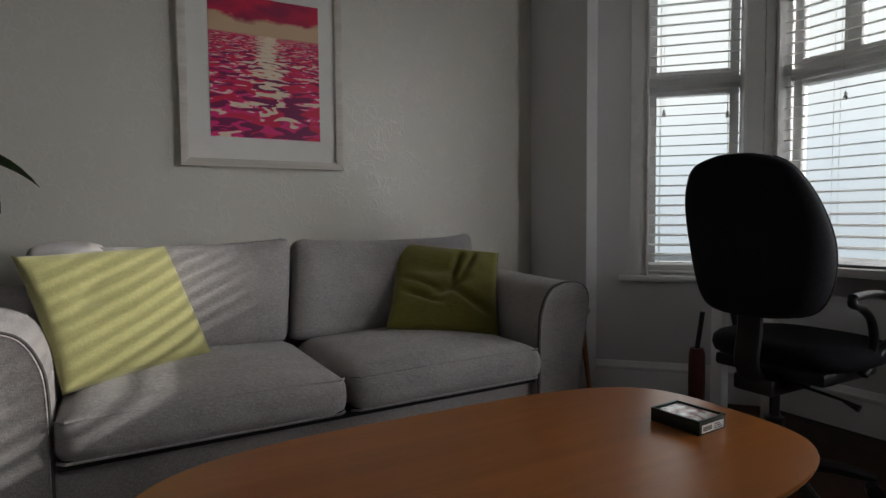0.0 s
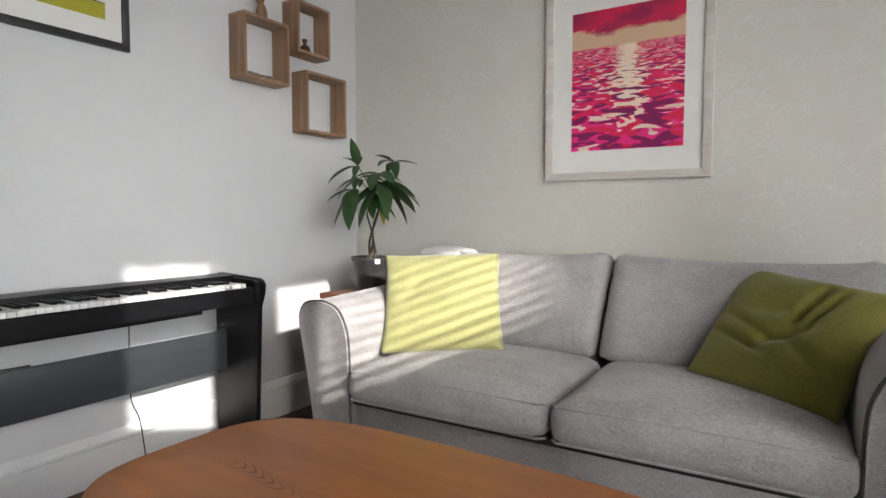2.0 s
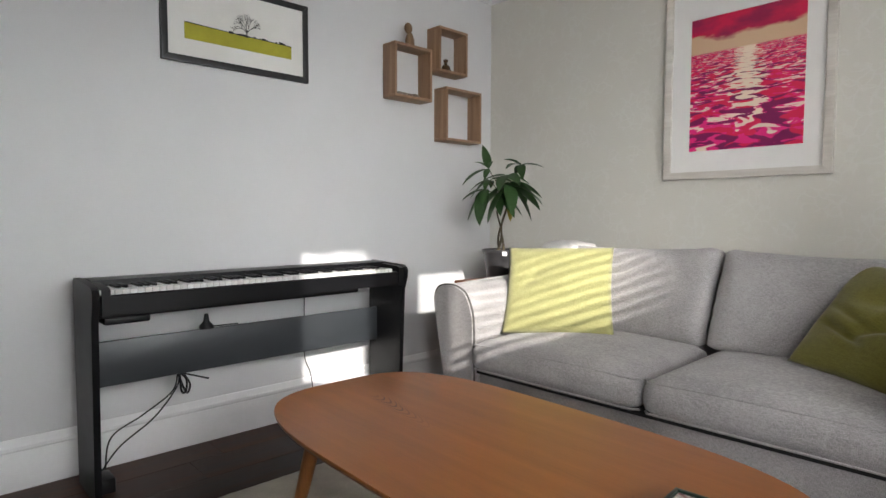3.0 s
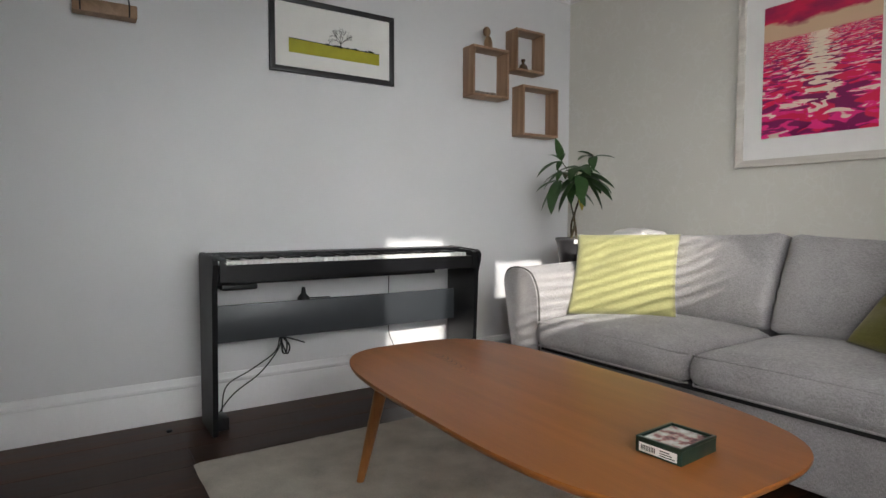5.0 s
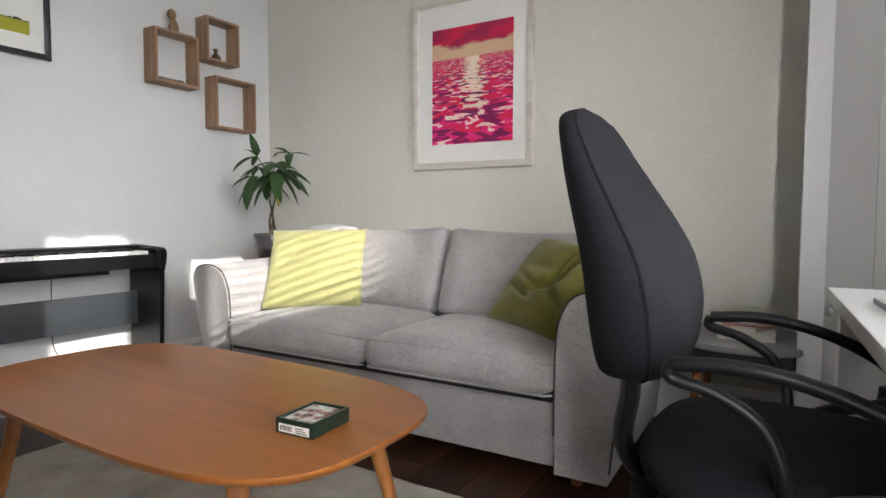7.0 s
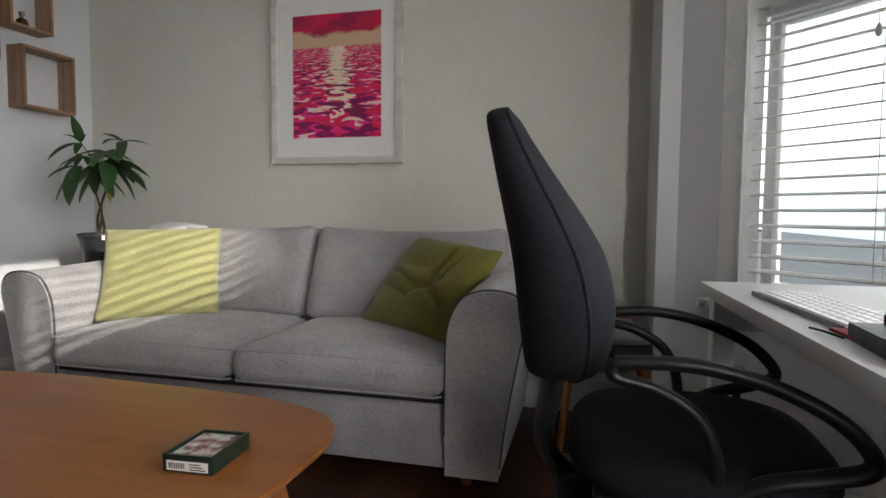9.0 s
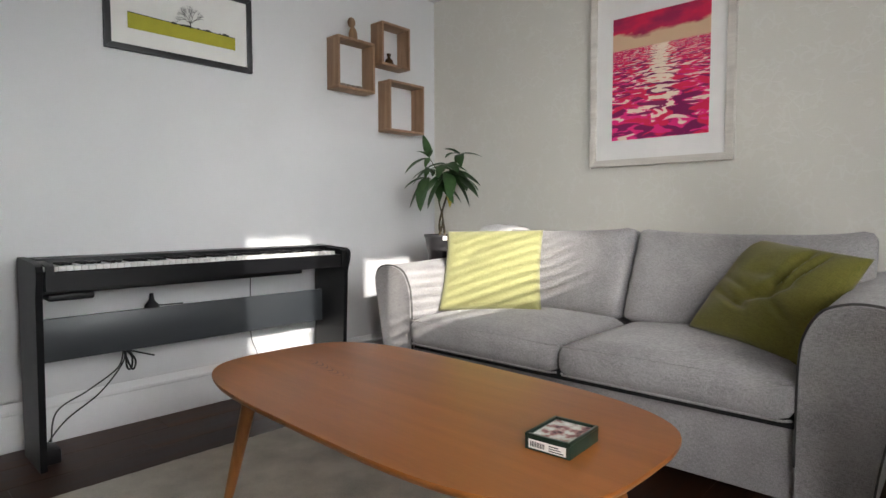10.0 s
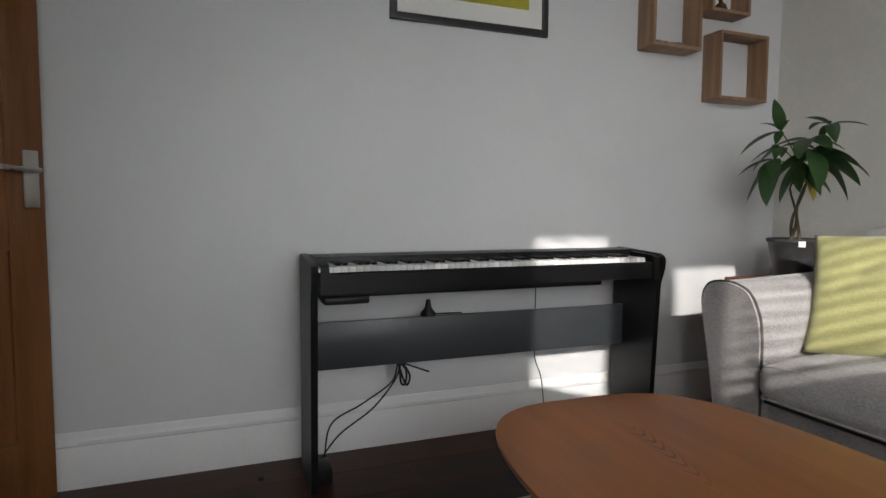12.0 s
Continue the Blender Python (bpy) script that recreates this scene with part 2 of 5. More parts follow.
TEAK = wood("honey_teak_veneer", (0.225, 0.078, 0.017), (0.36, 0.128, 0.03), "x", 0.28, 1.6, 0.0, 0.0, 0.3, 6.0, 0.35)


def add_flame_figure(m):
    """A patch of dark cathedral grain in the veneer, near one end of the top."""
    nt = m.node_tree
    b = nt.nodes["Principled BSDF"]
    tc = nt.nodes.new("ShaderNodeTexCoord")
    wob = node(nt, "ShaderNodeTexNoise", Scale=9.0, Detail=3.0)
    nt.links.new(tc.outputs["Object"], wob.inputs["Vector"])
    sep = nt.nodes.new("ShaderNodeSeparateXYZ")
    nt.links.new(tc.outputs["Object"], sep.inputs[0])

    def calc(op, a, c=0.0, d=0.0):
        n = nt.nodes.new("ShaderNodeMath")
        n.operation = op
        for k, v in enumerate((a, c, d)):
            if isinstance(v, (int, float)):
                n.inputs[k].default_value = v
            else:
                nt.links.new(v, n.inputs[k])
        return n.outputs[0]

    across = calc("ADD", calc("MULTIPLY_ADD", sep.outputs[0], 0.16, 0.075), calc("MULTIPLY_ADD", wob.outputs[0], 0.03, -0.015))
    v = calc("ADD", sep.outputs[1], across)
    rings = calc("SINE", calc("ADD", calc("MULTIPLY", sep.outputs[0], 170.0), calc("MULTIPLY", calc("MULTIPLY", v, v), 21000.0)))
    lines = node(nt, "ShaderNodeMapRange", From_Min=0.35, From_Max=0.9)
    nt.links.new(rings, lines.inputs[0])
    width = node(nt, "ShaderNodeMapRange", From_Min=0.03, From_Max=0.012)
    nt.links.new(calc("ABSOLUTE", v), width.inputs[0])
    start = node(nt, "ShaderNodeMapRange", From_Min=-0.5, From_Max=-0.44)
    nt.links.new(sep.outputs[0], start.inputs[0])
    stop = node(nt, "ShaderNodeMapRange", From_Min=-0.14, From_Max=-0.34)
    nt.links.new(sep.outputs[0], stop.inputs[0])
    fac = calc("MULTIPLY", calc("MULTIPLY", lines.outputs[0], width.outputs[0]), calc("MULTIPLY", start.outputs[0], calc("MULTIPLY", stop.outputs[0], 0.85)))
    old = b.inputs["Base Color"].links[0].from_socket
    mx = nt.nodes.new("ShaderNodeMix")
    mx.data_type = "RGBA"
    nt.links.new(fac, mx.inputs[0])
    nt.links.new(old, mx.inputs[6])
    mx.inputs[7].default_value = (0.09, 0.026, 0.008, 1)
    nt.links.new(mx.outputs[2], b.inputs["Base Color"])


add_flame_figure(TEAK)
teak = TEAK.node_tree.nodes["Principled BSDF"]
TEAK.node_tree.links.remove(teak.inputs["Roughness"].links[0])
teak.inputs["Roughness"].default_value, teak.inputs["Specular IOR Level"].default_value = 0.32, 0.35
TEAK_Z = wood("honey_teak_legs", (0.2, 0.07, 0.02), (0.42, 0.17, 0.05), "z", 0.4, 1.5, 0.08)
OAK = wood("pale_oak", (0.19, 0.105, 0.055), (0.36, 0.22, 0.13), "y", 0.5, 1.6, 0.1)
OAK_Z = wood("pale_oak_upright", (0.19, 0.105, 0.055), (0.36, 0.22, 0.13), "z", 0.5, 1.6, 0.1)
DOOR_M = wood("varnished_pine", (0.14, 0.05, 0.016), (0.26, 0.105, 0.035), "z", 0.35, 1.2, 0.08)
DARKWOOD = wood("reddish_side_table", (0.1, 0.035, 0.018), (0.2, 0.08, 0.04), "x", 0.4, 1.5, 0.05)
BLACK = surface("satin_black", (0.004, 0.004, 0.005), (0.006, 0.006, 0.007), 0.38, 2, 200, 0.0, spec=0.25)
CHARCOAL = surface("charcoal_board", (0.03, 0.034, 0.038), (0.034, 0.038, 0.042), 0.42, 2, 300, 0.03)
KEYWHITE = surface("key_white", (0.66, 0.66, 0.64), (0.72, 0.72, 0.7), 0.3, 30, 200, 0.0)
FABRIC_BLK = woven("black_office_fabric", (0.0065, 0.0068, 0.0085), (0.0155, 0.016, 0.019), 3000, 0.75, 0.15, 1.0, 0.0)
FABRIC_BLK.node_tree.nodes["Principled BSDF"].inputs["Specular IOR Level"].default_value = 0.07
PLASTIC = surface("black_plastic", (0.005, 0.005, 0.006), (0.009, 0.009, 0.01), 0.42, 20, 300, 0.08, spec=0.3)
STEEL = surface("brushed_steel", (0.5, 0.5, 0.5), (0.62, 0.62, 0.62), 0.32, 20, 300, 0.05, 1.0)
RUGM = surface("cream_pile_rug", (0.36, 0.335, 0.285), (0.66, 0.62, 0.54), 0.95, 7.0, 260.0, 1.0)
LAMIN = surface("white_desk_laminate", (0.8, 0.805, 0.81), (0.83, 0.835, 0.84), 0.5, 3, 200, 0.0, spec=0.3)
APRON = surface("grey_desk_apron", (0.42, 0.43, 0.44), (0.5, 0.51, 0.52), 0.4, 8, 200, 0.03)
FRAME_W = wood("limed_pale_frame", (0.5, 0.46, 0.41), (0.68, 0.64, 0.58), "x", 0.5, 1.2, 0.1)
MOUNT = surface("white_mount_card", (0.72, 0.71, 0.68), (0.78, 0.77, 0.74), 0.8, 10, 300, 0.05)
FRAME_B = surface("black_frame_paint", (0.01, 0.01, 0.012), (0.02, 0.02, 0.022), 0.35, 12, 200, 0.05)
LEAF = surface("pachira_leaf", (0.018, 0.05, 0.014), (0.046, 0.108, 0.03), 0.45, 14.0, 60.0, 0.2)
LEAF_Y = surface("yellowing_leaf", (0.3, 0.22, 0.03), (0.45, 0.36, 0.06), 0.5, 14.0, 60.0, 0.2)
STEM = surface("green_brown_stem", (0.04, 0.03, 0.014), (0.09, 0.065, 0.03), 0.7, 30, 200, 0.4)
POT = surface("charcoal_pot", (0.025, 0.024, 0.026), (0.05, 0.048, 0.05), 0.45, 10, 150, 0.1)
SOIL = surface("potting_soil", (0.015, 0.01, 0.007), (0.04, 0.028, 0.02), 0.95, 40, 200, 1.0)


# ---- mesh helpers ----
def finish(ob, bm, mat, smooth=None):
    bm.normal_update()
    bm.to_mesh(ob.data)
    bm.free()
    ob.data.materials.append(mat)
    if smooth is not None:
        ob.data.polygons.foreach_set("use_smooth", [True] * len(ob.data.polygons))
        ob.data.set_sharp_from_angle(angle=radians(smooth))
    return ob


def solo(name, bm, mat, label="", category="", group="", kind="", smooth=35):
    """A top-level thing that is one mesh."""
    return tagged(finish(new(name, bpy.data.meshes.new(name)), bm, mat, smooth), label, category, group, kind)


def part(name, bm, mat, parent, label="", smooth=35):
    ob = finish(new(name, bpy.data.meshes.new(name)), bm, mat, smooth)
    ob.parent = parent
    if label:
        ob["label"] = label
    return ob


def thing(name, m, label, category, group=""):
    e = new(name)
    e.matrix_world = m
    e.empty_display_size = 0.1
    return tagged(e, label, category, group)


def block(x0, x1, y0, y1, z0, z1, bevel=0.0, seg=2, bm=None):
    """A box with softened edges."""
    bm = bm or bmesh.new()
    got = bmesh.ops.create_cube(bm, size=1.0, matrix=Matrix.LocRotScale(((x0 + x1) / 2, (y0 + y1) / 2, (z0 + z1) / 2), None, (x1 - x0, y1 - y0, z1 - z0)))
    if bevel:
        vs = set(got["verts"])
        bmesh.ops.bevel(bm, geom=[e for e in bm.edges if e.verts[0] in vs], offset=bevel, segments=seg, affect="EDGES", profile=0.5)
    return bm


def prism(points, z0, z1, bm=None, bevel=0.0):
    """A flat outline (x, y) raised from z0 to z1."""
    bm = bm or bmesh.new()
    f = bm.faces.new([bm.verts.new((x, y, z0)) for x, y in points])
    f.normal_update()
    if f.normal.z > 0:
        f.normal_flip()
    got = bmesh.ops.extrude_face_region(bm, geom=[f])
    bmesh.ops.translate(bm, verts=[v for v in got["geom"] if isinstance(v, bmesh.types.BMVert)], vec=(0, 0, z1 - z0))
    if bevel:
        es = [e for e in bm.edges if abs(e.verts[0].co.z - e.verts[1].co.z) < 1e-6]
        bmesh.ops.bevel(bm, geom=es, offset=bevel, segments=2, affect="EDGES", profile=0.5)
    return bm


def lathe(profile, seg=32, bm=None):
    """Profile rows (radius, z) turned about the z axis."""
    bm = bm or bmesh.new()
    rings = []
    for r, z in profile:
        rings.append([bm.verts.new((r * math.cos(2 * math.pi * k / seg), r * math.sin(2 * math.pi * k / seg), z)) for k in range(seg)])
    for a, c in zip(rings, rings[1:]):
        for k in range(seg):
            bm.faces.new((a[k], a[(k + 1) % seg], c[(k + 1) % seg], c[k]))
    bm.faces.new(rings[0][::-1])
    bm.faces.new(rings[-1])
    return bm


def tube(points, radii, seg=10, bm=None, flat=1.0):
    """A round bar along points; radii may be one number or one per point."""
    bm = bm or bmesh.new()
    pts = [Vector(p) for p in points]
    if isinstance(radii, (int, float)):
        radii = [radii] * len(pts)
    rings = []
    ref = Vector((0.13, 0.21, 0.97))
    for i, p in enumerate(pts):
        d = (pts[min(i + 1, len(pts) - 1)] - pts[max(i - 1, 0)]).normalized()
        if abs(d.dot(ref)) > 0.95:
            ref = Vector((0.97, 0.2, 0.1))
        a = d.cross(ref).normalized()
        c = a.cross(d).normalized()
        ref = c
        rings.append([bm.verts.new(p + radii[i] * (math.cos(2 * math.pi * k / seg) * a + flat * math.sin(2 * math.pi * k / seg) * c)) for k in range(seg)])
    for a, c in zip(rings, rings[1:]):
        for k in range(seg):
            bm.faces.new((a[k], a[(k + 1) % seg], c[(k + 1) % seg], c[k]))
    bm.faces.new(rings[0][::-1])
    bm.faces.new(rings[-1])
    bmesh.ops.recalc_face_normals(bm, faces=bm.faces)
    return bm


def spline(points, n=8):
    """Catmull-Rom through the points."""
    p = [Vector(q) for q in points]
    p = [2 * p[0] - p[1], *p, 2 * p[-1] - p[-2]]
    out = []
    for i in range(1, len(p) - 2):
        for k in range(n):
            t = k / n
            out.append(0.5 * ((2 * p[i]) + (p[i + 1] - p[i - 1]) * t + (2 * p[i - 1] - 5 * p[i] + 4 * p[i + 1] - p[i + 2]) * t * t + (3 * p[i] - p[i - 1] - 3 * p[i + 1] + p[i + 2]) * t ** 3))
    out.append(p[-2])
    return out


def loft(rings, closed=True, caps=True, bm=None):
    """Skin over rings of equal length."""
    bm = bm or bmesh.new()
    vs = [[bm.verts.new(p) for p in ring] for ring in rings]
    n = len(vs[0])
    for a, c in zip(vs, vs[1:]):
        for k in range(n if closed else n - 1):
            bm.faces.new((a[k], a[(k + 1) % n], c[(k + 1) % n], c[k]))
    if caps:
        bm.faces.new(vs[0][::-1])
        bm.faces.new(vs[-1])
    bmesh.ops.recalc_face_normals(bm, faces=bm.faces)
    return bm


def rotated(bm, m):
    bmesh.ops.transform(bm, matrix=m, verts=bm.verts)
    return bm


# ---- the room ----
XW, YN, XE, YS, ZC = -1.02, 2.755, 2.012, -0.95, 2.50      # west, north, east, south wall faces; ceiling
SKY_GLOW = 2.2          # brightness of the sky outside the glass; it grows towards the sun's side
BAY = [(2.083, 2.298), (2.658, 1.723), (2.658, -0.06), (2.083, -0.635)]     # inner line of the bay
SILL = 0.63
HEAD = 2.48

solo("wall_west", block(XW - 0.12, XW, YS, YN, 0, ZC), WALL, "plain white painted plaster wall", "wall", kind="structure")
solo("wall_north", block(XW - 0.12, XE + 0.12, YN, YN + 0.12, 0, ZC), PAPER, "off-white wallpapered wall with pearly sprigs", "wall", kind="structure")
DX0, DX1 = -0.46, 0.31                                                    # doorway in the south wall
bm = block(XW - 0.12, DX0, YS - 0.12, YS, 0, ZC)
block(DX1, XE + 0.12, YS - 0.12, YS, 0, ZC, bm=bm)
block(DX0, DX1, YS - 0.12, YS, 2.03, ZC, bm=bm)
solo("wall_south", bm, WALL, "white painted wall with a doorway", "wall", kind="structure")
bm = block(XE, XE + 0.12, BAY[0][1], YN, 0, ZC)
block(XE, XE + 0.12, YS, BAY[3][1], 0, ZC, bm=bm)
solo("wall_east", bm, WALL, "white painted wall beside the bay window", "wall", kind="structure")
solo("hall_wall", block(-1.3, 1.3, -2.3, -2.2, 0, ZC), WALL, "plain white hallway wall", "wall", kind="structure")
bm = block(-1.4, -1.3, -2.3, YS - 0.12, 0, ZC)
block(1.3, 1.4, -2.3, YS - 0.12, 0, ZC, bm=bm)
solo("hall_side_wall", bm, WALL, "plain white hallway side wall", "wall", kind="structure")
solo("ceiling", block(-1.4, 2.86, -2.4, 2.9, ZC, ZC + 0.1), CEIL, "plain white ceiling", "ceiling", kind="structure")
floor = solo("floor", block(-1.4, 3.0, -2.4, 2.9, -0.06, -0.008), surface("floor_base", (0.008, 0.005, 0.004), (0.015, 0.01, 0.008), 0.6), "dark walnut laminate plank floor", "floor", kind="structure")


def skirting(name, a, b_, side):
    """Torus skirting board along a to b; side is +1 or -1 for the room side (left of a->b is +1)."""
    a, b_ = Vector((*a, 0)), Vector((*b_, 0))
    d = (b_ - a).normalized()
    n = Vector((-d.y, d.x, 0)) * side
    prof = [(0, 0), (0.018, 0), (0.018, 0.135), (0.016, 0.14), (0.021, 0.147), (0.021, 0.158), (0.014, 0.166), (0.011, 0.178), (0.006, 0.185), (0, 0.185)]
    rings = [[p + n * u + Vector((0, 0, z)) for u, z in prof] for p in (a, b_)]
    solo(name, loft(rings), SKIRT_M, "white painted moulded skirting board", "skirting", kind="structure", smooth=30)


skirting("baseboard_west", (XW, YS), (XW, YN), -1)
skirting("baseboard_north", (XW, YN), (XE, YN), -1)
skirting("baseboard_east", (XE, BAY[0][1]), (XE, YN), 1)
skirting("baseboard_bay", BAY[1], BAY[0], 1)
skirting("baseboard_bay_front", BAY[2], BAY[1], 1)

# coving where walls meet the ceiling
cove = [(0, 0), (0, -0.185), (0.01, -0.185), (0.016, -0.17), (0.04, -0.1), (0.09, -0.045), (0.16, -0.016), (0.175, -0.012), (0.175, 0)]
for nm, a, b_, n in (("coving_west", (XW, YS), (XW, YN), (1, 0)), ("coving_north", (XW, YN), (XE, YN), (0, -1))):
    rings = [[Vector((p[0] + n[0] * u, p[1] + n[1] * u, ZC + z)) for u, z in cove] for p in (a, b_)]
    solo(nm, loft(rings), CEIL, "white plaster coving under the ceiling", "coving", kind="structure", smooth=50)


# ---- bay window ----
def window(name, a, b_, splits, ends, glow, bars=(), swing=0, reach=1.0, spread=150, droop=24, panel=None):
    """A sash unit on the inner line a->b (outside on its left): dado wall, reveal, frame, transom, panes, sill and blind."""
    a, b_ = Vector((*a, 0)), Vector((*b_, 0))
    length = (b_ - a).length
    ang = math.degrees(math.atan2(b_.y - a.y, b_.x - a.x))
    base = pose(a.x, a.y, 0, 0, 0, ang)                      # local x along the line, local y outwards
    dep = 0.125                                               # inner line to glass
    win = thing(name, base, "white wooden sash window with a transom and venetian blind", "window")
    win["kind"] = "structure"
    zb, zt0, zt1, zh = SILL + 0.05, 1.553, 1.655, 2.43
    part("dado", block(0, length, 0.0, dep + 0.08, 0, SILL - 0.03), WALL, win)
    part("window_head", block(-0.02, length + 0.02, 0.0, dep + 0.08, HEAD, ZC), WALL, win)
    part("window_sill", block(-0.05, length + 0.05, -0.035, dep - 0.02, SILL - 0.03, SILL, 0.008), TRIM, win)
    for k, x in enumerate((0.0, length - ends)):
        bm = block(x, x + ends, 0.0, dep - 0.03, SILL, HEAD, 0.006)
        x2 = x + ends - 0.012 if k == 0 else x
        block(x2, x2 + 0.012, -0.012, 0.0, SILL, HEAD, 0.004, bm=bm)
        part("casing", bm, TRIM, win)
    fr = bmesh.new()
    x0, x1 = ends, length - ends
    edges = [x0, *splits, x1]
    panes = len(edges) - 1
    block(x0 - 0.05, x1 + 0.05, dep - 0.03, dep + 0.05, SILL, zb, 0.005, bm=fr)
    block(x0 - 0.05, x1 + 0.05, dep - 0.03, dep + 0.05, zh, HEAD, 0.005, bm=fr)
    block(x0 - 0.05, x1 + 0.05, dep - 0.04, dep + 0.05, zt0 + 0.012, zt1 - 0.03, 0.01, bm=fr)
    part("window_frame", fr, TRIM, win)
    if panel:                                                 # unseen strip added over part of the fanlights to cut the sun
        part("sun_cut_strip", block(x0, panel[0], dep + 0.032, dep + 0.05, panel[1], zh, 0.003), TRIM, win)
        part("sun_cut_strip", block(panel[0], x1, dep + 0.032, dep + 0.05, panel[2], zh, 0.003), TRIM, win)
    for x in bars:
        part("glazing_bar", block(x, x + 0.07, dep - 0.02, dep + 0.03, zt1, zh, 0.005), TRIM, win)
    for k in range(panes):
        p0, p1 = edges[k], edges[k + 1]
        for z0, z1, lab in ((zb, zt0, "casement"), (zt1, zh, "fanlight")):
            s = 0.042
            bm = block(p0, p0 + s, dep - 0.02, dep + 0.03, z0 - 0.03, z1 + 0.03, 0.005)
            block(p1 - s, p1, dep - 0.02, dep + 0.03, z0 - 0.03, z1 + 0.03, 0.005, bm=bm)
            block(p0 + s, p1 - s, dep - 0.02, dep + 0.03, z0 - 0.03, z0 + 0.012, 0.004, bm=bm)
            block(p0 + s, p1 - s, dep - 0.02, dep + 0.03, z1 - 0.012, z1 + 0.03, 0.004, bm=bm)
            sash = part(lab, bm, TRIM, win)
            g = part("pane", block(p0 + s - 0.004, p1 - s + 0.004, dep + 0.002, dep + 0.006, z0, z1), GLASS, sash)
            g.visible_shadow = False
    # sky light at the opening, outside the upper part of the glass
    lamp = new("window_light", bpy.data.lights.new("window_light", "AREA"))
    wide, lz0, lz1 = (x1 - x0) * reach, 0.2, 2.36
    lamp.data.shape, lamp.data.size, lamp.data.size_y = "RECTANGLE", wide, lz1 - lz0
    lamp.data.energy, lamp.data.color = SKY_GLOW * glow * math.pi * wide * (lz1 - lz0), (0.98, 0.965, 0.985)
    lamp.data.spread = radians(spread)
    lamp.matrix_world = base @ pose((x0 + x1) / 2, dep + 0.12 + 1.08 * math.sin(radians(droop)), (lz0 + lz1) / 2 + 0.06) @ pose(0, 0, 0, 0, 0, -swing) @ pose((1 - reach) * (x1 - x0) / 2, 0.35 * math.sin(radians(swing)) * (x1 - x0), 0, -90 + droop, 0, 0)
    # venetian blind: slats are pieces of the blind
    blind = thing("venetian_blind", base, "white wooden venetian blind with open slats, fully lowered", "blind", "window blinds")
    gap, tilt = 0.05, radians(9)
    part("headrail", block(x0 + 0.004, x1 - 0.004, dep - 0.10, dep - 0.045, HEAD - 0.045, HEAD - 0.005, 0.004), SLAT, blind)
    part("bottom_rail", block(x0 + 0.006, x1 - 0.006, dep - 0.1, dep - 0.048, SILL + 0.004, SILL + 0.02, 0.004), SLAT, blind)
    sl = bmesh.new()
    prof = [(-0.025, 0.0005), (-0.012, 0.0022), (0.012, 0.0022), (0.025, 0.0005), (0.025, -0.0032), (0.012, -0.0018), (-0.012, -0.0018), (-0.025, -0.0032)]
    c, s_ = math.cos(tilt), math.sin(tilt)
    sl = loft([[Vector((x, u * c - z * s_, u * s_ + z * c)) for u, z in prof] for x in (x0 + 0.006, x1 - 0.006)], bm=sl)
    data = None
    z = SILL + 0.055
    while z < HEAD - 0.08:
        if data is None:
            ob = part("slat", sl, SLAT, blind, smooth=40)
            data = ob.data
        else:
            ob = new("slat", data)
            ob.parent = blind
        ob.location = (0, dep - 0.075, z)
        z += gap
    for fx in (0.13, 0.87):
        x = x0 + (x1 - x0) * fx
        bm = tube([(x, dep - 0.102, SILL + 0.01), (x, dep - 0.102, HEAD - 0.05)], 0.0012, 6)
        tube([(x, dep - 0.048, SILL + 0.01), (x, dep - 0.048, HEAD - 0.05)], 0.0012, 6, bm=bm)
        part("ladder_cord", bm, SLAT, blind)
    for fx, zz in ((0.16, 1.46), (0.84, 1.44)):
        bm = tube([(x0 + (x1 - x0) * fx, dep - 0.112, zz), (x0 + (x1 - x0) * fx, dep - 0.112, HEAD - 0.05)], 0.001, 6)
        part("pull_cord", bm, SLAT, blind)
        bm = lathe([(0.003, 0.0), (0.008, -0.012), (0.009, -0.028), (0.004, -0.036)], 12)
        rotated(bm, Matrix.Translation((x0 + (x1 - x0) * fx, dep - 0.112, zz)))
        part("cord_pull", bm, SLAT, blind)
    return win


window("window_1", (BAY[0][0] + 0.115, BAY[0][1] - 0.115), (BAY[1][0] - 0.03, BAY[1][1] + 0.03), (), 0.09, 0.45, droop=24, spread=140)
window("window_2", (BAY[1][0], BAY[1][1] - 0.002), (BAY[2][0], BAY[2][1] + 0.002), (0.6,), 0.025, 0.85, (0.243,), 14, 1.35, 80, 17, panel=(1.15, 2.16, 2.335))
window("window_3", (BAY[2][0] - 0.03, BAY[2][1] - 0.03), (BAY[3][0] + 0.115, BAY[3][1] + 0.115), (), 0.09, 5.6, swing=32, droop=14, spread=120)
# plain boxed piers at the two ends of the bay, corner posts between the lights
for nm, p, u in (("bay_pier", BAY[0], (1, -1)), ("bay_pier", BAY[3], (1, 1))):
    d = Vector((u[0], u[1])).normalized()
    n = Vector((1, 1 if u[1] < 0 else -1)).normalized()
    q = Vector(p)
    pts = [q, q + d * 0.163, q + d * 0.163 + n * 0.23, q + n * 0.23 - d * 0.1]
    solo(nm, prism([(v.x, v.y) for v in pts], 0, ZC), WALL, "white painted pier beside the bay window", "pier", kind="structure")
for p, sgn in ((BAY[1], 1), (BAY[2], -1)):
    pts = [(p[0] - 0.028, p[1] + 0.028 * sgn), (p[0] + 0.0, p[1]), (p[0] + 0.24, p[1]), (p[0] + 0.24, p[1] + 0.13 * sgn), (p[0] + 0.13, p[1] + 0.24 * sgn)]
    solo("bay_post", prism(pts, 0, ZC), TRIM, "white painted corner post of the bay", "post", kind="structure")

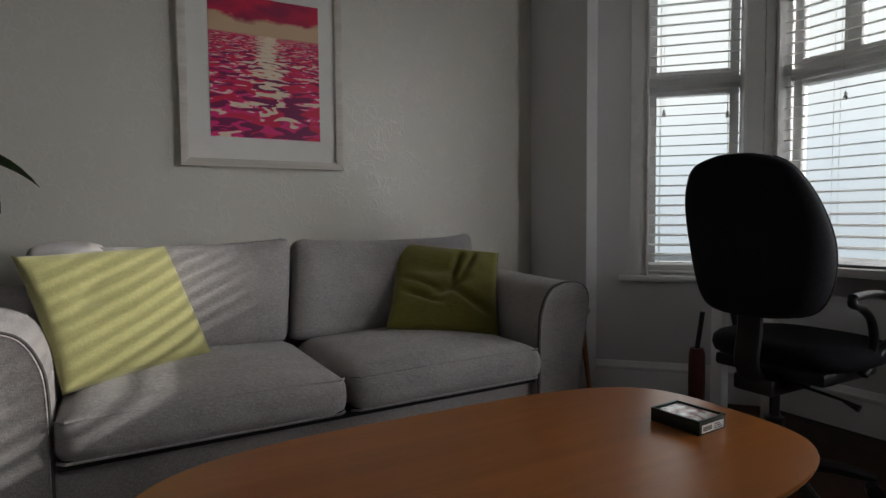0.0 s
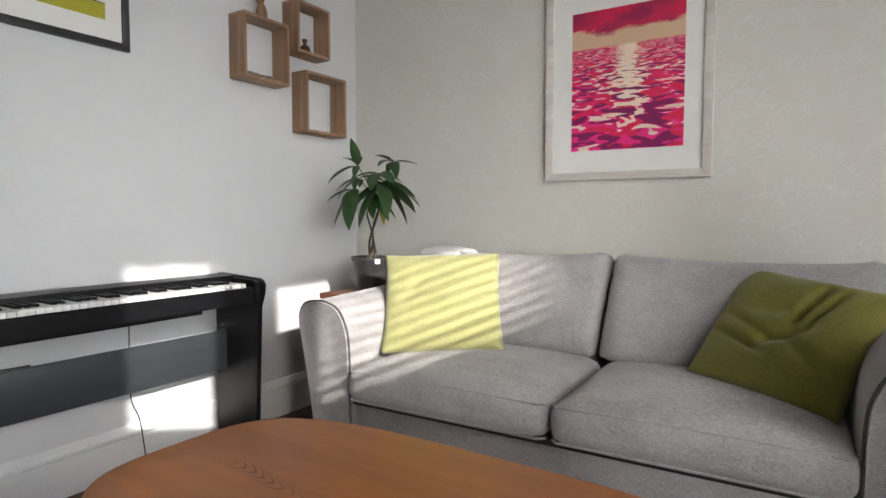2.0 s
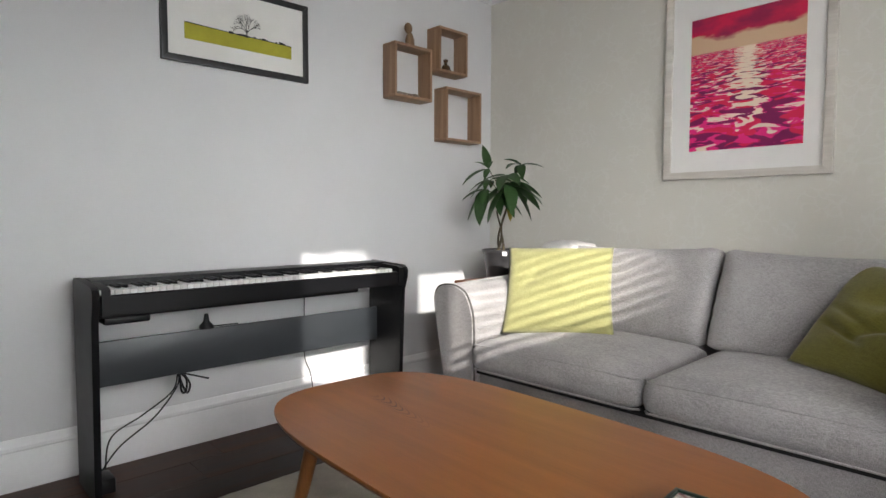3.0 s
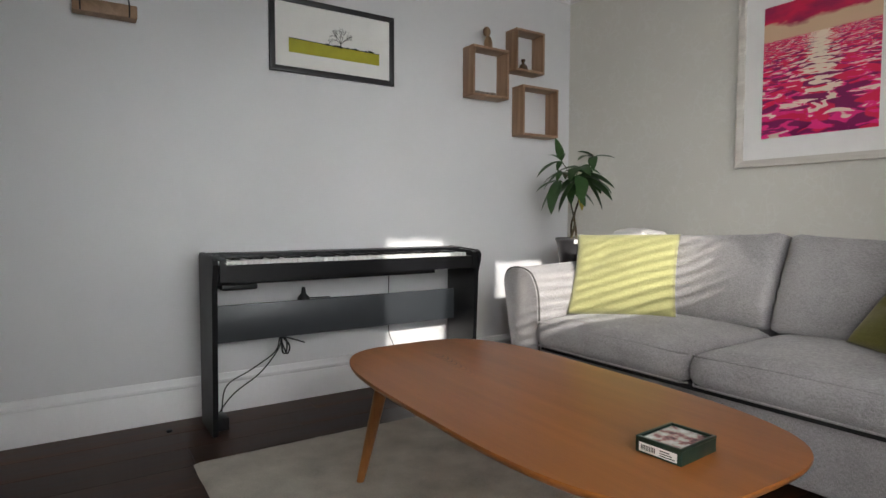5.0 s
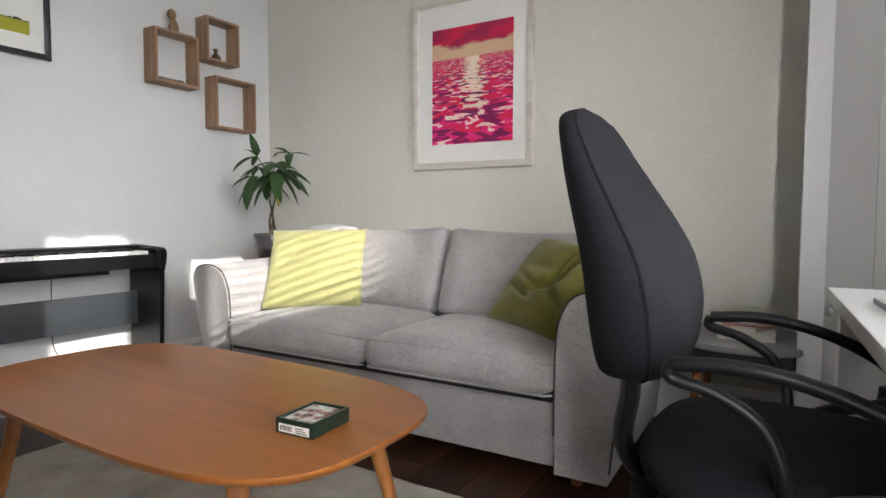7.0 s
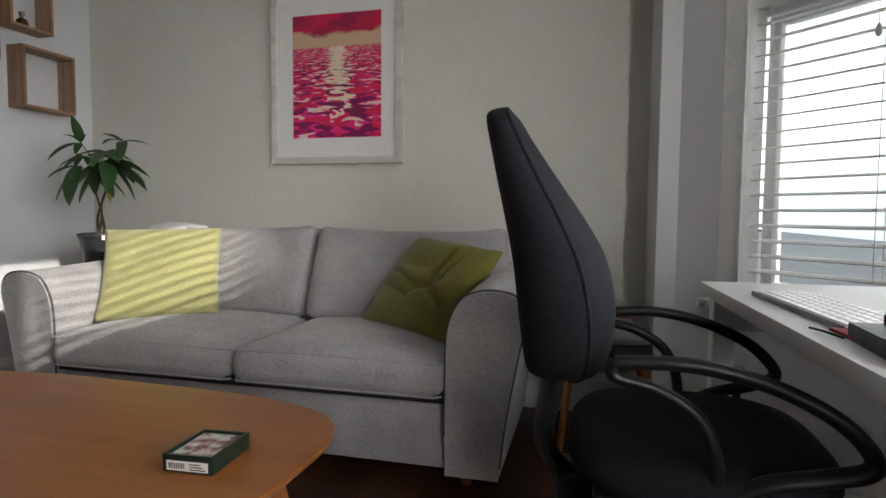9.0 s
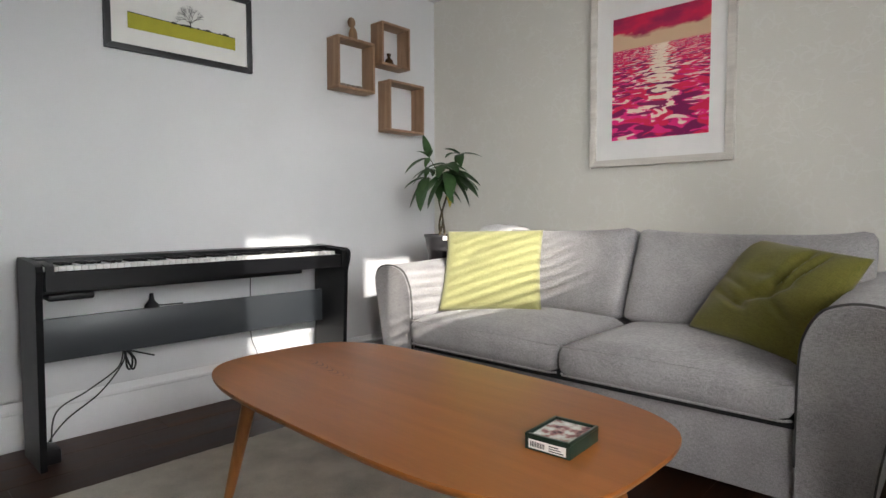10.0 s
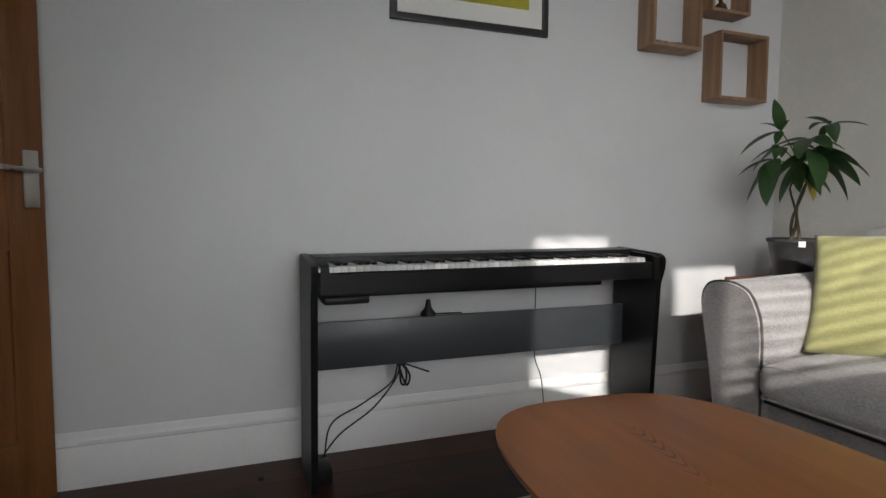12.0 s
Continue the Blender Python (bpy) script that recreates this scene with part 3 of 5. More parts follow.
# outside: pale glowing backdrop across the road, and ground
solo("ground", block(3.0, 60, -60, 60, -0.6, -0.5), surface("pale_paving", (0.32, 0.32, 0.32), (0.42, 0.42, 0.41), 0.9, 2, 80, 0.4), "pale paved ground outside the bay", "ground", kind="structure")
# backdrop outline: unseen top edge, stepped low, narrow and tall to cut the sun
# its 70 m high part stands in for white sky to the north
sun_cut_outline = [(-260, -0.5), (260, -0.5), (260, 70.0), (24.0, 70.0), (23.0, 14.0), (-6.88, 14.0), (-7.31, 10.5), (-7.32, 8.8), (-7.41, 8.8), (-7.42, 10.5), (-7.54, 10.5), (-7.56, 8.42), (-260, 8.42)]
bm = rotated(prism(sun_cut_outline, 0, 0.2), Matrix(((0, 0, 1, 18), (1, 0, 0, 0), (0, 1, 0, 0), (0, 0, 0, 1))))
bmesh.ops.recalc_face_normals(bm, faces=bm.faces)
# the backdrop's haze and brightness are its own graded emission
solo("backdrop", bm, emit_mat("backdrop_glow", [(0.0, (0.55, 0.6, 0.66)), (0.2, (0.65, 0.7, 0.76)), (0.4, (0.78, 0.84, 0.9)), (0.7, (1, 1, 1))], -0.5, 8.0, 1.3), "pale glowing backdrop outside, its top edge stepped to cut the sun", "backdrop", kind="structure")


# ---- sofa ----
def pillow_bm(w, h, t, n=14, pinch=0.06, seed=0, creases=()):
    """A stuffed square: w x h, t thick, in the local x-z plane, base at z=0; corners drawn out."""
    rnd = random.Random(seed)
    off = Vector((rnd.uniform(0, 50), rnd.uniform(0, 50), rnd.uniform(0, 50)))
    bm = bmesh.new()
    grid = {}
    for side in (1, -1):
        for i in range(n + 1):
            for j in range(n + 1):
                u, v = 2 * i / n - 1, 2 * j / n - 1
                edge = i in (0, n) or j in (0, n)
                if edge and side == -1:
                    grid[(side, i, j)] = grid[(1, i, j)]
                    continue
                x = u * w / 2 * (1 - pinch * (1 - v * v) * abs(u) ** 2)
                z = v * h / 2 * (1 - pinch * (1 - u * u) * abs(v) ** 2)
                prof = ((1 - u * u) * (1 - v * v)) ** 0.42
                y = side * t / 2 * prof
                p = Vector((x, y, z))
                if not edge:
                    y += side * 0.012 * prof * noise.noise(Vector((u * 2.2, v * 2.2, side * 3)) + off)
                    for cu, cv, du, dv, amp, wid in creases:
                        along = (u - cu) * du + (v - cv) * dv
                        across = (u - cu) * dv - (v - cv) * du
                        if abs(along) < 0.5:
                            y -= side * amp * math.exp(-(across / wid) ** 2) * (1 - (along / 0.5) ** 2) * prof
                grid[(side, i, j)] = bm.verts.new((x, y, z + h / 2))
        for i in range(n):
            for j in range(n):
                q = [grid[(side, a, c)] for a, c in ((i, j), (i + 1, j), (i + 1, j + 1), (i, j + 1))]
                bm.faces.new(q if side == 1 else q[::-1])
    bmesh.ops.recalc_face_normals(bm, faces=bm.faces)
    return bm


def cushion_block(x0, x1, y0, y1, z0, z1, r, crown, seed, n=12, m=10, k=4):
    """An upholstered block with rounded edges, crowned top and slight unevenness."""
    off = Vector((seed * 7.1, seed * 3.3, 1.7))
    cx, cy, cz = (x0 + x1) / 2, (y0 + y1) / 2, (z0 + z1) / 2
    hx, hy, hz = (x1 - x0) / 2, (y1 - y0) / 2, (z1 - z0) / 2
    bm = bmesh.new()
    bmesh.ops.create_cube(bm, size=2.0)
    bmesh.ops.subdivide_edges(bm, edges=bm.edges[:], cuts=n, use_grid_fill=True)
    for v in bm.verts:
        p = v.co
        q = Vector((p.x * hx, p.y * hy, p.z * hz))
        core = Vector((max(-hx + r, min(hx - r, q.x)), max(-hy + r, min(hy - r, q.y)), max(-hz + r, min(hz - r, q.z))))
        d = q - core
        if d.length > 1e-6:
            q = core + d.normalized() * r
        up = max(p.z, 0)
        q.z += crown * (1 - p.x ** 2) * (1 - 0.6 * p.y ** 2) * up
        q += Vector((0, -1, 0.4)) * 0.006 * noise.noise(Vector((q.x * 4, q.y * 4, q.z * 4)) + off)
        v.co = (q.x + cx, q.y + cy, q.z + cz)
    return bm


def sofa_arm(inner, outer_low, outer_top, y0, y1, z0, top_front, top_back, sign):
    """A flared, scrolled arm: section in x-z swept along y. sign +1: outside is +x."""
    def section(y, top, shrink=0.0):
        w = (outer_top - inner)
        pts = []
        # inner face up, over the crown, down the flared outer face
        inn = [(0.0, z0), (0.0, z0 + 0.25), (0.003, top - 0.17), (0.018, top - 0.09), (0.055, top - 0.028), (0.11, top - 0.004)]
        crown = [(abs(w) * 0.62, top), (abs(w) * 0.82, top - 0.008), (abs(w) * 0.94, top - 0.028), (abs(w), top - 0.065)]
        low = abs(outer_low - inner)
        out = [(abs(w) * 0.985, top - 0.12), (low + (abs(w) - low) * 0.62, top - 0.26), (low + (abs(w) - low) * 0.2, z0 + 0.16), (low, z0)]
        for u, z in spline([(a, 0, c) for a, c in inn + crown + out], 4) and [(q.x, q.z) for q in spline([(a, 0, c) for a, c in inn + crown + out], 4)]:
            cxm, czm = abs(w) * 0.5, (top + z0) * 0.5
            pts.append(Vector((inner + sign * (cxm + (u - cxm) * (1 - shrink)), y, z if z < z0 + 0.02 else z - shrink * 0.12)))
        return pts
    rings = [section(y0 + 0.004, top_front, 0.10), section(y0, top_front, 0.04), section(y0 + 0.012, top_front, 0.0)]
    for k in range(1, 9):
        y = y0 + 0.012 + (y1 - y0 - 0.012) * k / 8
        rings.append(section(y, top_front + (top_back - top_front) * (k / 8) ** 1.3))
    return loft(rings), rings[2]


sofa = thing("sofa", pose(0.048, 0.018, 0, 0, 0, 0.9), "two-seat grey woven fabric sofa with flared piped arms", "sofa")
part("base", block(-0.30, 1.34, 1.832, 2.66, 0.05, 0.286, 0.014), SOFA, sofa)
for inner, low, top, sg in ((-0.27, -0.44, -0.525, -1), (1.31, 1.49, 1.57, 1)):
    bm, ring = sofa_arm(inner, low, top, 1.785, 2.62, 0.05, 0.67, 0.70, sg)
    arm = part("arm", bm, SOFA, sofa, smooth=60)
    part("piping", tube([p + Vector((0, -0.004, 0.0)) for p in ring[2:-1]], 0.0045, 6), PIPING, arm, "dark corded piping")
# near-black strip that paints the shade into the gap below the seat cushions
part("gap_shade", block(-0.262, 1.302, 1.80, 2.45, 0.286, 0.306), surface("gap_shade_black", (0.008, 0.008, 0.009), (0.014, 0.014, 0.015), 0.95, 20, 300, 0.2), sofa, "dark strip standing in for the shade under the cushions")
# back: a padded frame behind the loose cushions
part("back_frame", cushion_block(-0.36, 1.40, 2.50, 2.705, 0.25, 0.80, 0.05, 0.0, 9), SOFA, sofa, smooth=180)
for k, (x0, x1) in enumerate(((-0.268, 0.522), (0.528, 1.308))):
    seat = part("seat_cushion", cushion_block(x0, x1, 1.745, 2.42, 0.303, 0.437, 0.054, 0.032, k + 1), SOFA, sofa, smooth=180)
    for z, y in ((0.424, 1.762), (0.316, 1.762)):
        row = [(x0 + 0.03 + (x1 - x0 - 0.06) * i / 16, y, z + (0.006 if z > 0.4 else 0.0) * (1 - (i / 8 - 1) ** 2)) for i in range(17)]
        part("seam", tube([(x0 + 0.008, y + 0.03, z - 0.004), *row, (x1 - 0.008, y + 0.03, z - 0.004)], 0.0045, 6), SOFA, seat, "stitched edge seam")
for k, (x0, x1) in enumerate(((-0.37, 0.509), (0.529, 1.42))):
    bm = cushion_block(x0, x1, -0.062, 0.062, 0.0, 0.415, 0.038, 0.0, k + 5, 22)
    for v in bm.verts:
        u, w = (v.co.x - (x0 + x1) / 2) / ((x1 - x0) / 2), (v.co.z - 0.21) / 0.21
        puff = max(1 - u * u, 0) ** 0.6 * max(1 - w * w, 0) ** 0.6
        face = -1 if v.co.y < 0 else 1
        v.co.x += 0.024 * w * max(-u if k else u, 0) ** 2      # the joint between the two leans over
        # gathers run in from the ends, corners drawn up into soft points
        gather = math.exp(-((1 - abs(u)) / 0.13) ** 2) * noise.noise(Vector((u * 2.5, w * 6.0, k * 9.0)))
        v.co.y += face * (0.036 * puff + 0.011 * gather + 0.008 * noise.noise(Vector((u * 2.2 + k * 5, w * 1.6, 4.0))) * puff)
        v.co.z += 0.016 * max(w, 0) * abs(u) ** 7 - 0.012 * max(w, 0) * (1 - u * u) ** 2 * (1 if abs(w) > 0.8 else 0.5) + 0.005 * gather
    rotated(bm, pose(0, 2.40, 0.43, -11.5, 0, 0))
    part("back_cushion", bm, SOFA, sofa, smooth=180)
for x, y in ((-0.33, 1.86), (1.37, 1.86), (-0.33, 2.58), (1.37, 2.58)):
    bm = lathe([(0.018, 0.0), (0.026, 0.055)], 12)
    part("foot", rotated(bm, Matrix.Translation((x, y, 0.0))), DARKWOOD, sofa, "dark wooden foot")

cush = solo("cushion", pillow_bm(0.50, 0.455, 0.15, 36, 0.05, 3, [(-0.45, 0.2, 0.6, 0.8, 0.014, 0.12), (-0.4, 0.1, 0.9, -0.4, 0.01, 0.1)]), LIME, "plump lime-yellow cotton cushion leaning on the sofa arm", "cushion", "sofa cushions", smooth=180)
cush.matrix_world = pose(-0.02, 2.098, 0.448, -32, -1, 30.7)
cush = solo("cushion", pillow_bm(0.475, 0.45, 0.15, 48, 0.05, 8, [(0.18, 0.45, 0.25, 1, 0.05, 0.06), (0.4, 0.5, 0.35, 1, 0.04, 0.05), (0.05, -0.1, 0.75, 0.6, 0.035, 0.09), (-0.45, -0.35, 1, -0.3, 0.035, 0.06), (0.45, -0.35, 0.8, -0.5, 0.03, 0.09), (-0.5, -0.05, 1, -0.35, 0.022, 0.06), (-0.15, 0.25, 1, 0.1, 0.015, 0.12)]), OLIVE, "crumpled olive-green velvet cushion slumped on the sofa", "cushion", "sofa cushions", smooth=180)
cush.matrix_world = pose(1.077, 2.138, 0.45, -40, 6, -26.8)


# ---- coffee table ----
def super_outline(a, b_, n, count=72):
    pts = []
    for k in range(count):
        t = 2 * math.pi * k / count
        c, s = math.cos(t), math.sin(t)
        pts.append((a * math.copysign(abs(c) ** (2 / n), c), b_ * math.copysign(abs(s) ** (2 / n), s)))
    return pts


TX, TY = 0.582, 0.993
table = thing("coffee_table", pose(TX, TY, -0.012, 0, 0, -1.2), "honey teak coffee table with rounded top and splayed legs", "table")
out = super_outline(0.692, 0.353, 3.5)
rings = []
for sc, z in ((0.955, 0.424), (0.985, 0.432), (0.997, 0.440), (1.0, 0.444), (0.997, 0.448)):
    rings.append([Vector((x * (1 - (1 - sc) * 0.5), y * sc, z)) for x, y in out])
part("tabletop", loft(rings), TEAK, table, smooth=40)
bm = block(-0.45, 0.45, -0.19, 0.19, 0.395, 0.424, 0.004)
part("underframe", bm, TEAK, table)
for sx in (-1, 1):
    for sy in (-1, 1):
        top, foot = Vector((sx * 0.47, sy * 0.20, 0.43)), Vector((sx * 0.555, sy * 0.262, 0.012))
        part("leg", tube([foot, foot.lerp(top, 0.5), top], [0.0125, 0.019, 0.024], 16), TEAK_Z, table)

gbox = thing("game_box", pose(1.086, 0.961, 0.4362, 0, 0, 4) @ Matrix.Diagonal((0.93, 0.95, 0.95, 1.0)), "shallow dark green box with a pictured lid on the coffee table", "box")
part("tray", block(-0.055, 0.055, -0.068, 0.068, 0.0, 0.030, 0.002), surface("dark_green_card", (0.006, 0.018, 0.012), (0.012, 0.03, 0.02), 0.4, 30, 200, 0.05), gbox)
pm, nt, b = new_mat("lid_picture")
n1 = node(nt, "ShaderNodeTexNoise", Scale=38.0, Detail=4.0)
nt.links.new(coords(nt), n1.inputs["Vector"])
nt.links.new(ramp(nt, n1.outputs[0], [(0.33, (0.1, 0.06, 0.065)), (0.44, (0.36, 0.18, 0.18)), (0.52, (0.5, 0.46, 0.42)), (0.7, (0.7, 0.7, 0.68))]), b.inputs["Base Color"])
b.inputs["Roughness"].default_value = 0.25
part("lid_picture", block(-0.044, 0.044, -0.056, 0.056, 0.030, 0.0308), pm, gbox, "faded pink and grey printed picture")
bm = bmesh.new()
for q in ((-0.055, -0.048, -0.068, 0.068), (0.048, 0.055, -0.068, 0.068), (-0.048, 0.048, -0.068, -0.06), (-0.048, 0.048, 0.06, 0.068)):
    block(*q, 0.029, 0.035, 0.001, bm=bm)
part("rim", bm, surface("dark_green_rim", (0.006, 0.018, 0.012), (0.012, 0.03, 0.02), 0.35, 30, 200, 0.05), gbox)
part("paper_label", block(-0.045, 0.045, -0.0688, -0.068, 0.005, 0.024), MOUNT, gbox, "white printed label")
bm = bmesh.new()
for k in range(9):
    block(-0.04 + k * 0.004, -0.038 + k * 0.004, -0.0692, -0.0686, 0.009, 0.020, bm=bm)
for k in range(3):
    block(0.005, 0.04 - 0.006 * k, -0.0692, -0.0686, 0.008 + k * 0.005, 0.010 + k * 0.005, bm=bm)
part("label_print", bm, BLACK, gbox, "dark printed bars")

# ---- rug ----
bm = bmesh.new()
RX0, RX1, RY0, RY1 = -0.455, 1.42, 0.293, 1.612
nx, ny = 96, 66
vs = [[None] * (ny + 1) for _ in range(nx + 1)]
for i in range(nx + 1):
    for j in range(ny + 1):
        x, y = RX0 + (RX1 - RX0) * i / nx, RY0 + (RY1 - RY0) * j / ny
        e = min(i, nx - i, j, ny - j)
        wob = 0.004 * noise.noise(Vector((x * 7, y * 7, 0)))
        z = 0.014 + 0.002 * noise.noise(Vector((x * 60, y * 60, 2))) if e else 0.0
        vs[i][j] = bm.verts.new((x + (wob if e < 2 else 0), y + (wob if e < 2 else 0), z))
for i in range(nx):
    for j in range(ny):
        bm.faces.new((vs[i][j], vs[i + 1][j], vs[i + 1][j + 1], vs[i][j + 1]))
solo("rug", bm, RUGM, "cream short-pile rug on the dark floor", "rug", smooth=180)

# ---- digital piano ----
PY0, PY1 = 0.412, 1.752
piano = thing("digital_piano", pose(0.04, 0, 0), "black digital piano on its black stand against the wall", "piano")


def piano_section(y):
    pts = [(-0.69, 0.655), (-0.69, 0.714), (-0.70, 0.718), (-0.824, 0.718), (-0.828, 0.757), (-0.88, 0.76), (-0.955, 0.757), (-0.97, 0.743), (-0.97, 0.66)]
    return [Vector((x, y, z)) for x, z in pts]


part("case", loft([piano_section(PY0 + 0.03), piano_section(PY1 - 0.03)]), BLACK, piano, smooth=20)
for y0, y1 in ((PY0 + 0.028, PY0 + 0.055), (PY1 - 0.055, PY1 - 0.028)):
    sec = [(-0.683, 0.65), (-0.683, 0.736), (-0.70, 0.744), (-0.86, 0.752), (-0.955, 0.757), (-0.975, 0.745), (-0.975, 0.65)]
    part("end_cheek", loft([[Vector((x, y, z)) for x, z in sec] for y in (y0, y1)]), BLACK, piano)
for y in (PY0, PY1 - 0.022):
    sec = [(-0.737, 0.0), (-0.706, 0.63), (-0.685, 0.69), (-0.682, 0.722), (-0.69, 0.738), (-0.71, 0.748), (-0.95, 0.76), (-0.97, 0.745), (-0.972, 0.0)]
    part("side_panel", loft([[Vector((x, yy, z)) for x, z in sec] for yy in (y, y + 0.022)]), BLACK, piano, smooth=30)
part("pedal_board", block(-0.915, -0.897, PY0 + 0.027, PY1 - 0.027, 0.357, 0.523, 0.002), CHARCOAL, piano, "flat charcoal cross panel")
part("underside_tray", block(-0.95, -0.74, PY0 + 0.03, PY1 - 0.25, 0.632, 0.655, 0.004), BLACK, piano)
part("socket_box", block(-0.86, -0.76, PY0 + 0.05, PY0 + 0.2, 0.605, 0.632, 0.008), PLASTIC, piano)
KY0, KW = 0.433, 1.226 / 52
wk = bmesh.new()
block(-0.838, -0.688, 0.0006, KW - 0.0006, 0.719, 0.7355, 0.0012, 1, bm=wk)
first = part("white_key", wk, KEYWHITE, piano)
first.location = (0, KY0, 0)
for k in range(1, 52):
    o = new("white_key", first.data)
    o.parent, o.location = piano, (0, KY0 + k * KW, 0)
bk = bmesh.new()
rings = [[Vector((x, y, z)) for y, z in ((-0.0082, 0.734), (0.0082, 0.734), (0.0074, 0.743 + dz), (-0.0074, 0.743 + dz))] for x, dz in ((-0.838, 0.0), (-0.742, 0.0), (-0.734, -0.006))]
bfirst = part("black_key", loft(rings, bm=bk), BLACK, piano)
bfirst.location = (0, KY0 + KW, 0)
for k in range(52):
    note = (k + 5) % 7                       # lowest key is A
    if note in (0, 1, 3, 4, 5) and k not in (0, 51):
        o = new("black_key", bfirst.data)
        o.parent, o.location = piano, (0, KY0 + (k + 1) * KW, 0)

adaptor = thing("power_adaptor", pose(-0.80, 0.457, 0), "black power adaptor on the floor under the piano", "adaptor")
part("body", block(-0.05, 0.05, -0.03, 0.035, 0.0, 0.055, 0.008), PLASTIC, adaptor)
bm = tube(spline([(-0.045, 0.0, 0.04), (-0.07, 0.08, 0.12), (-0.07, 0.2, 0.2), (-0.07, 0.285, 0.3), (-0.07, 0.30, 0.36)]), 0.003, 8)
tube(spline([(-0.045, 0.02, 0.04), (-0.07, 0.05, 0.16), (-0.07, 0.16, 0.22), (-0.07, 0.27, 0.29), (-0.07, 0.295, 0.37)]), 0.003, 8, bm=bm)
tube(spline([(-0.07, 0.29, 0.37), (-0.06, 0.31, 0.30), (-0.06, 0.325, 0.275), (-0.06, 0.335, 0.31), (-0.07, 0.31, 0.36)]), 0.004, 8, bm=bm)
tube(spline([(-0.07, 0.30, 0.37), (-0.055, 0.30, 0.29), (-0.05, 0.315, 0.285), (-0.055, 0.32, 0.33), (-0.07, 0.30, 0.36)]), 0.004, 8, bm=bm)
tube([(-0.07, 0.30, 0.36), (-0.03, 0.40, 0.325)], 0.0035, 8, bm=bm)
part("cable", bm, PLASTIC, adaptor, "tied bundle of black cable")
bm = tube(spline([(-1.012, 1.40, 0.66), (-1.01, 1.395, 0.5), (-1.0, 1.39, 0.3), (-0.995, 1.42, 0.2), (-0.99, 1.44, 0.02)]), 0.0022, 6)
solo("wall_cable", bm, PLASTIC, "thin dark cable down the wall behind the piano", "cable")
bm = lathe([(0.03, 0.0), (0.028, 0.012), (0.012, 0.03), (0.008, 0.06)], 16)
rotated(bm, Matrix.Translation((-0.866, 0.865, 0.524)))
tube([(-0.866, 0.865, 0.53), (-0.86, 0.995, 0.529)], 0.003, 8, bm=bm)
solo("pedal_plug", bm, PLASTIC, "small black plug resting on the piano's cross panel", "plug")


# ---- pictures on the walls ----
def framed(name, m, w, h, bar, depth, frame_mat, label):
    """A picture frame in the local x-z plane, back at y=0, facing -y; base centre at the origin."""
    pic = thing(name, m, label, "picture")
    for nm, pts in (("frame_bar", [(-w / 2, 0), (w / 2, 0), (w / 2 - bar, bar), (-w / 2 + bar, bar)]), ("frame_bar", [(w / 2, h), (-w / 2, h), (-w / 2 + bar, h - bar), (w / 2 - bar, h - bar)]), ("frame_bar", [(-w / 2, h), (-w / 2, 0), (-w / 2 + bar, bar), (-w / 2 + bar, h - bar)]), ("frame_bar", [(w / 2, 0), (w / 2, h), (w / 2 - bar, h - bar), (w / 2 - bar, bar)])):
        bm = prism(pts, 0, depth, bevel=0.0015)
        part(nm, rotated(bm, pose(0, 0, 0, 90, 0, 0)), frame_mat, pic)
    part("mount", block(-w / 2 + bar - 0.003, w / 2 - bar + 0.003, -depth * 0.55, -0.002, bar - 0.003, h - bar + 0.003), MOUNT, pic, "white mount card")
    return pic


AW, AH = 0.480, 0.612
sea = framed("sea_picture", pose(0.511, YN, 1.161), 0.712, 0.90, 0.034, 0.034, FRAME_W, "large framed screen print of a crimson sunlit sea")
bm = block(-AW / 2, AW / 2, -0.0215, -0.0188, 0.0, AH)
art = part("print", bm, sea_print_mat(AW, AH), sea, "crimson, plum and cream printed waves")
art.location = (0.0065, 0, 0.131)

tree = framed("tree_picture", pose(XW, 1.0945, 1.621, 0, 0, 90), 0.668, 0.36, 0.026, 0.022, FRAME_B, "black-framed print of a bare tree on a lime field")
lime_field = surface("lime_field_print", (0.33, 0.31, 0.015), (0.4, 0.375, 0.03), 0.7, 20, 200, 0.02)
pts = [(-0.24, 0.098), (0.248, 0.098), (0.248, 0.156), (0.1, 0.159), (-0.05, 0.161), (-0.24, 0.166)]
part("field", rotated(prism(pts, 0.0122, 0.0135), pose(0, 0, 0, 90, 0, 0)), lime_field, tree, "flat lime green field")
INK = surface("ink_print", (0.015, 0.015, 0.015), (0.03, 0.03, 0.03), 0.7, 20, 200, 0.0)
bm = bmesh.new()
for a, c in (((-0.24, 0.166), (-0.05, 0.161)), ((-0.05, 0.161), (0.1, 0.159)), ((0.1, 0.159), (0.248, 0.156))):
    tube([(a[0], -0.0138, a[1]), (c[0], -0.0138, c[1])], 0.0016, 5, bm=bm)
rr = random.Random(5)
for k in range(16):
    x = rr.uniform(-0.06, 0.2)
    block(x, x + rr.uniform(0.006, 0.022), -0.0145, -0.0125, 0.157, 0.16 + rr.uniform(0.002, 0.007), bm=bm)
part("hedge_line", bm, INK, tree, "thin dark hedge line")
bm = bmesh.new()


def twig(p, ang, length, r, depth):
    q = (p[0] + length * math.sin(ang), -0.0138, p[2] + length * math.cos(ang))
    tube([p, q], [r, r * 0.7], 4, bm=bm)
    if depth:
        for k in range(3 if depth > 2 else 2):
            twig(q, ang + rr.uniform(-0.75, 0.75), length * rr.uniform(0.6, 0.85), r * 0.62, depth - 1)


twig((0.03, -0.0138, 0.154), 0.0, 0.028, 0.0035, 0)
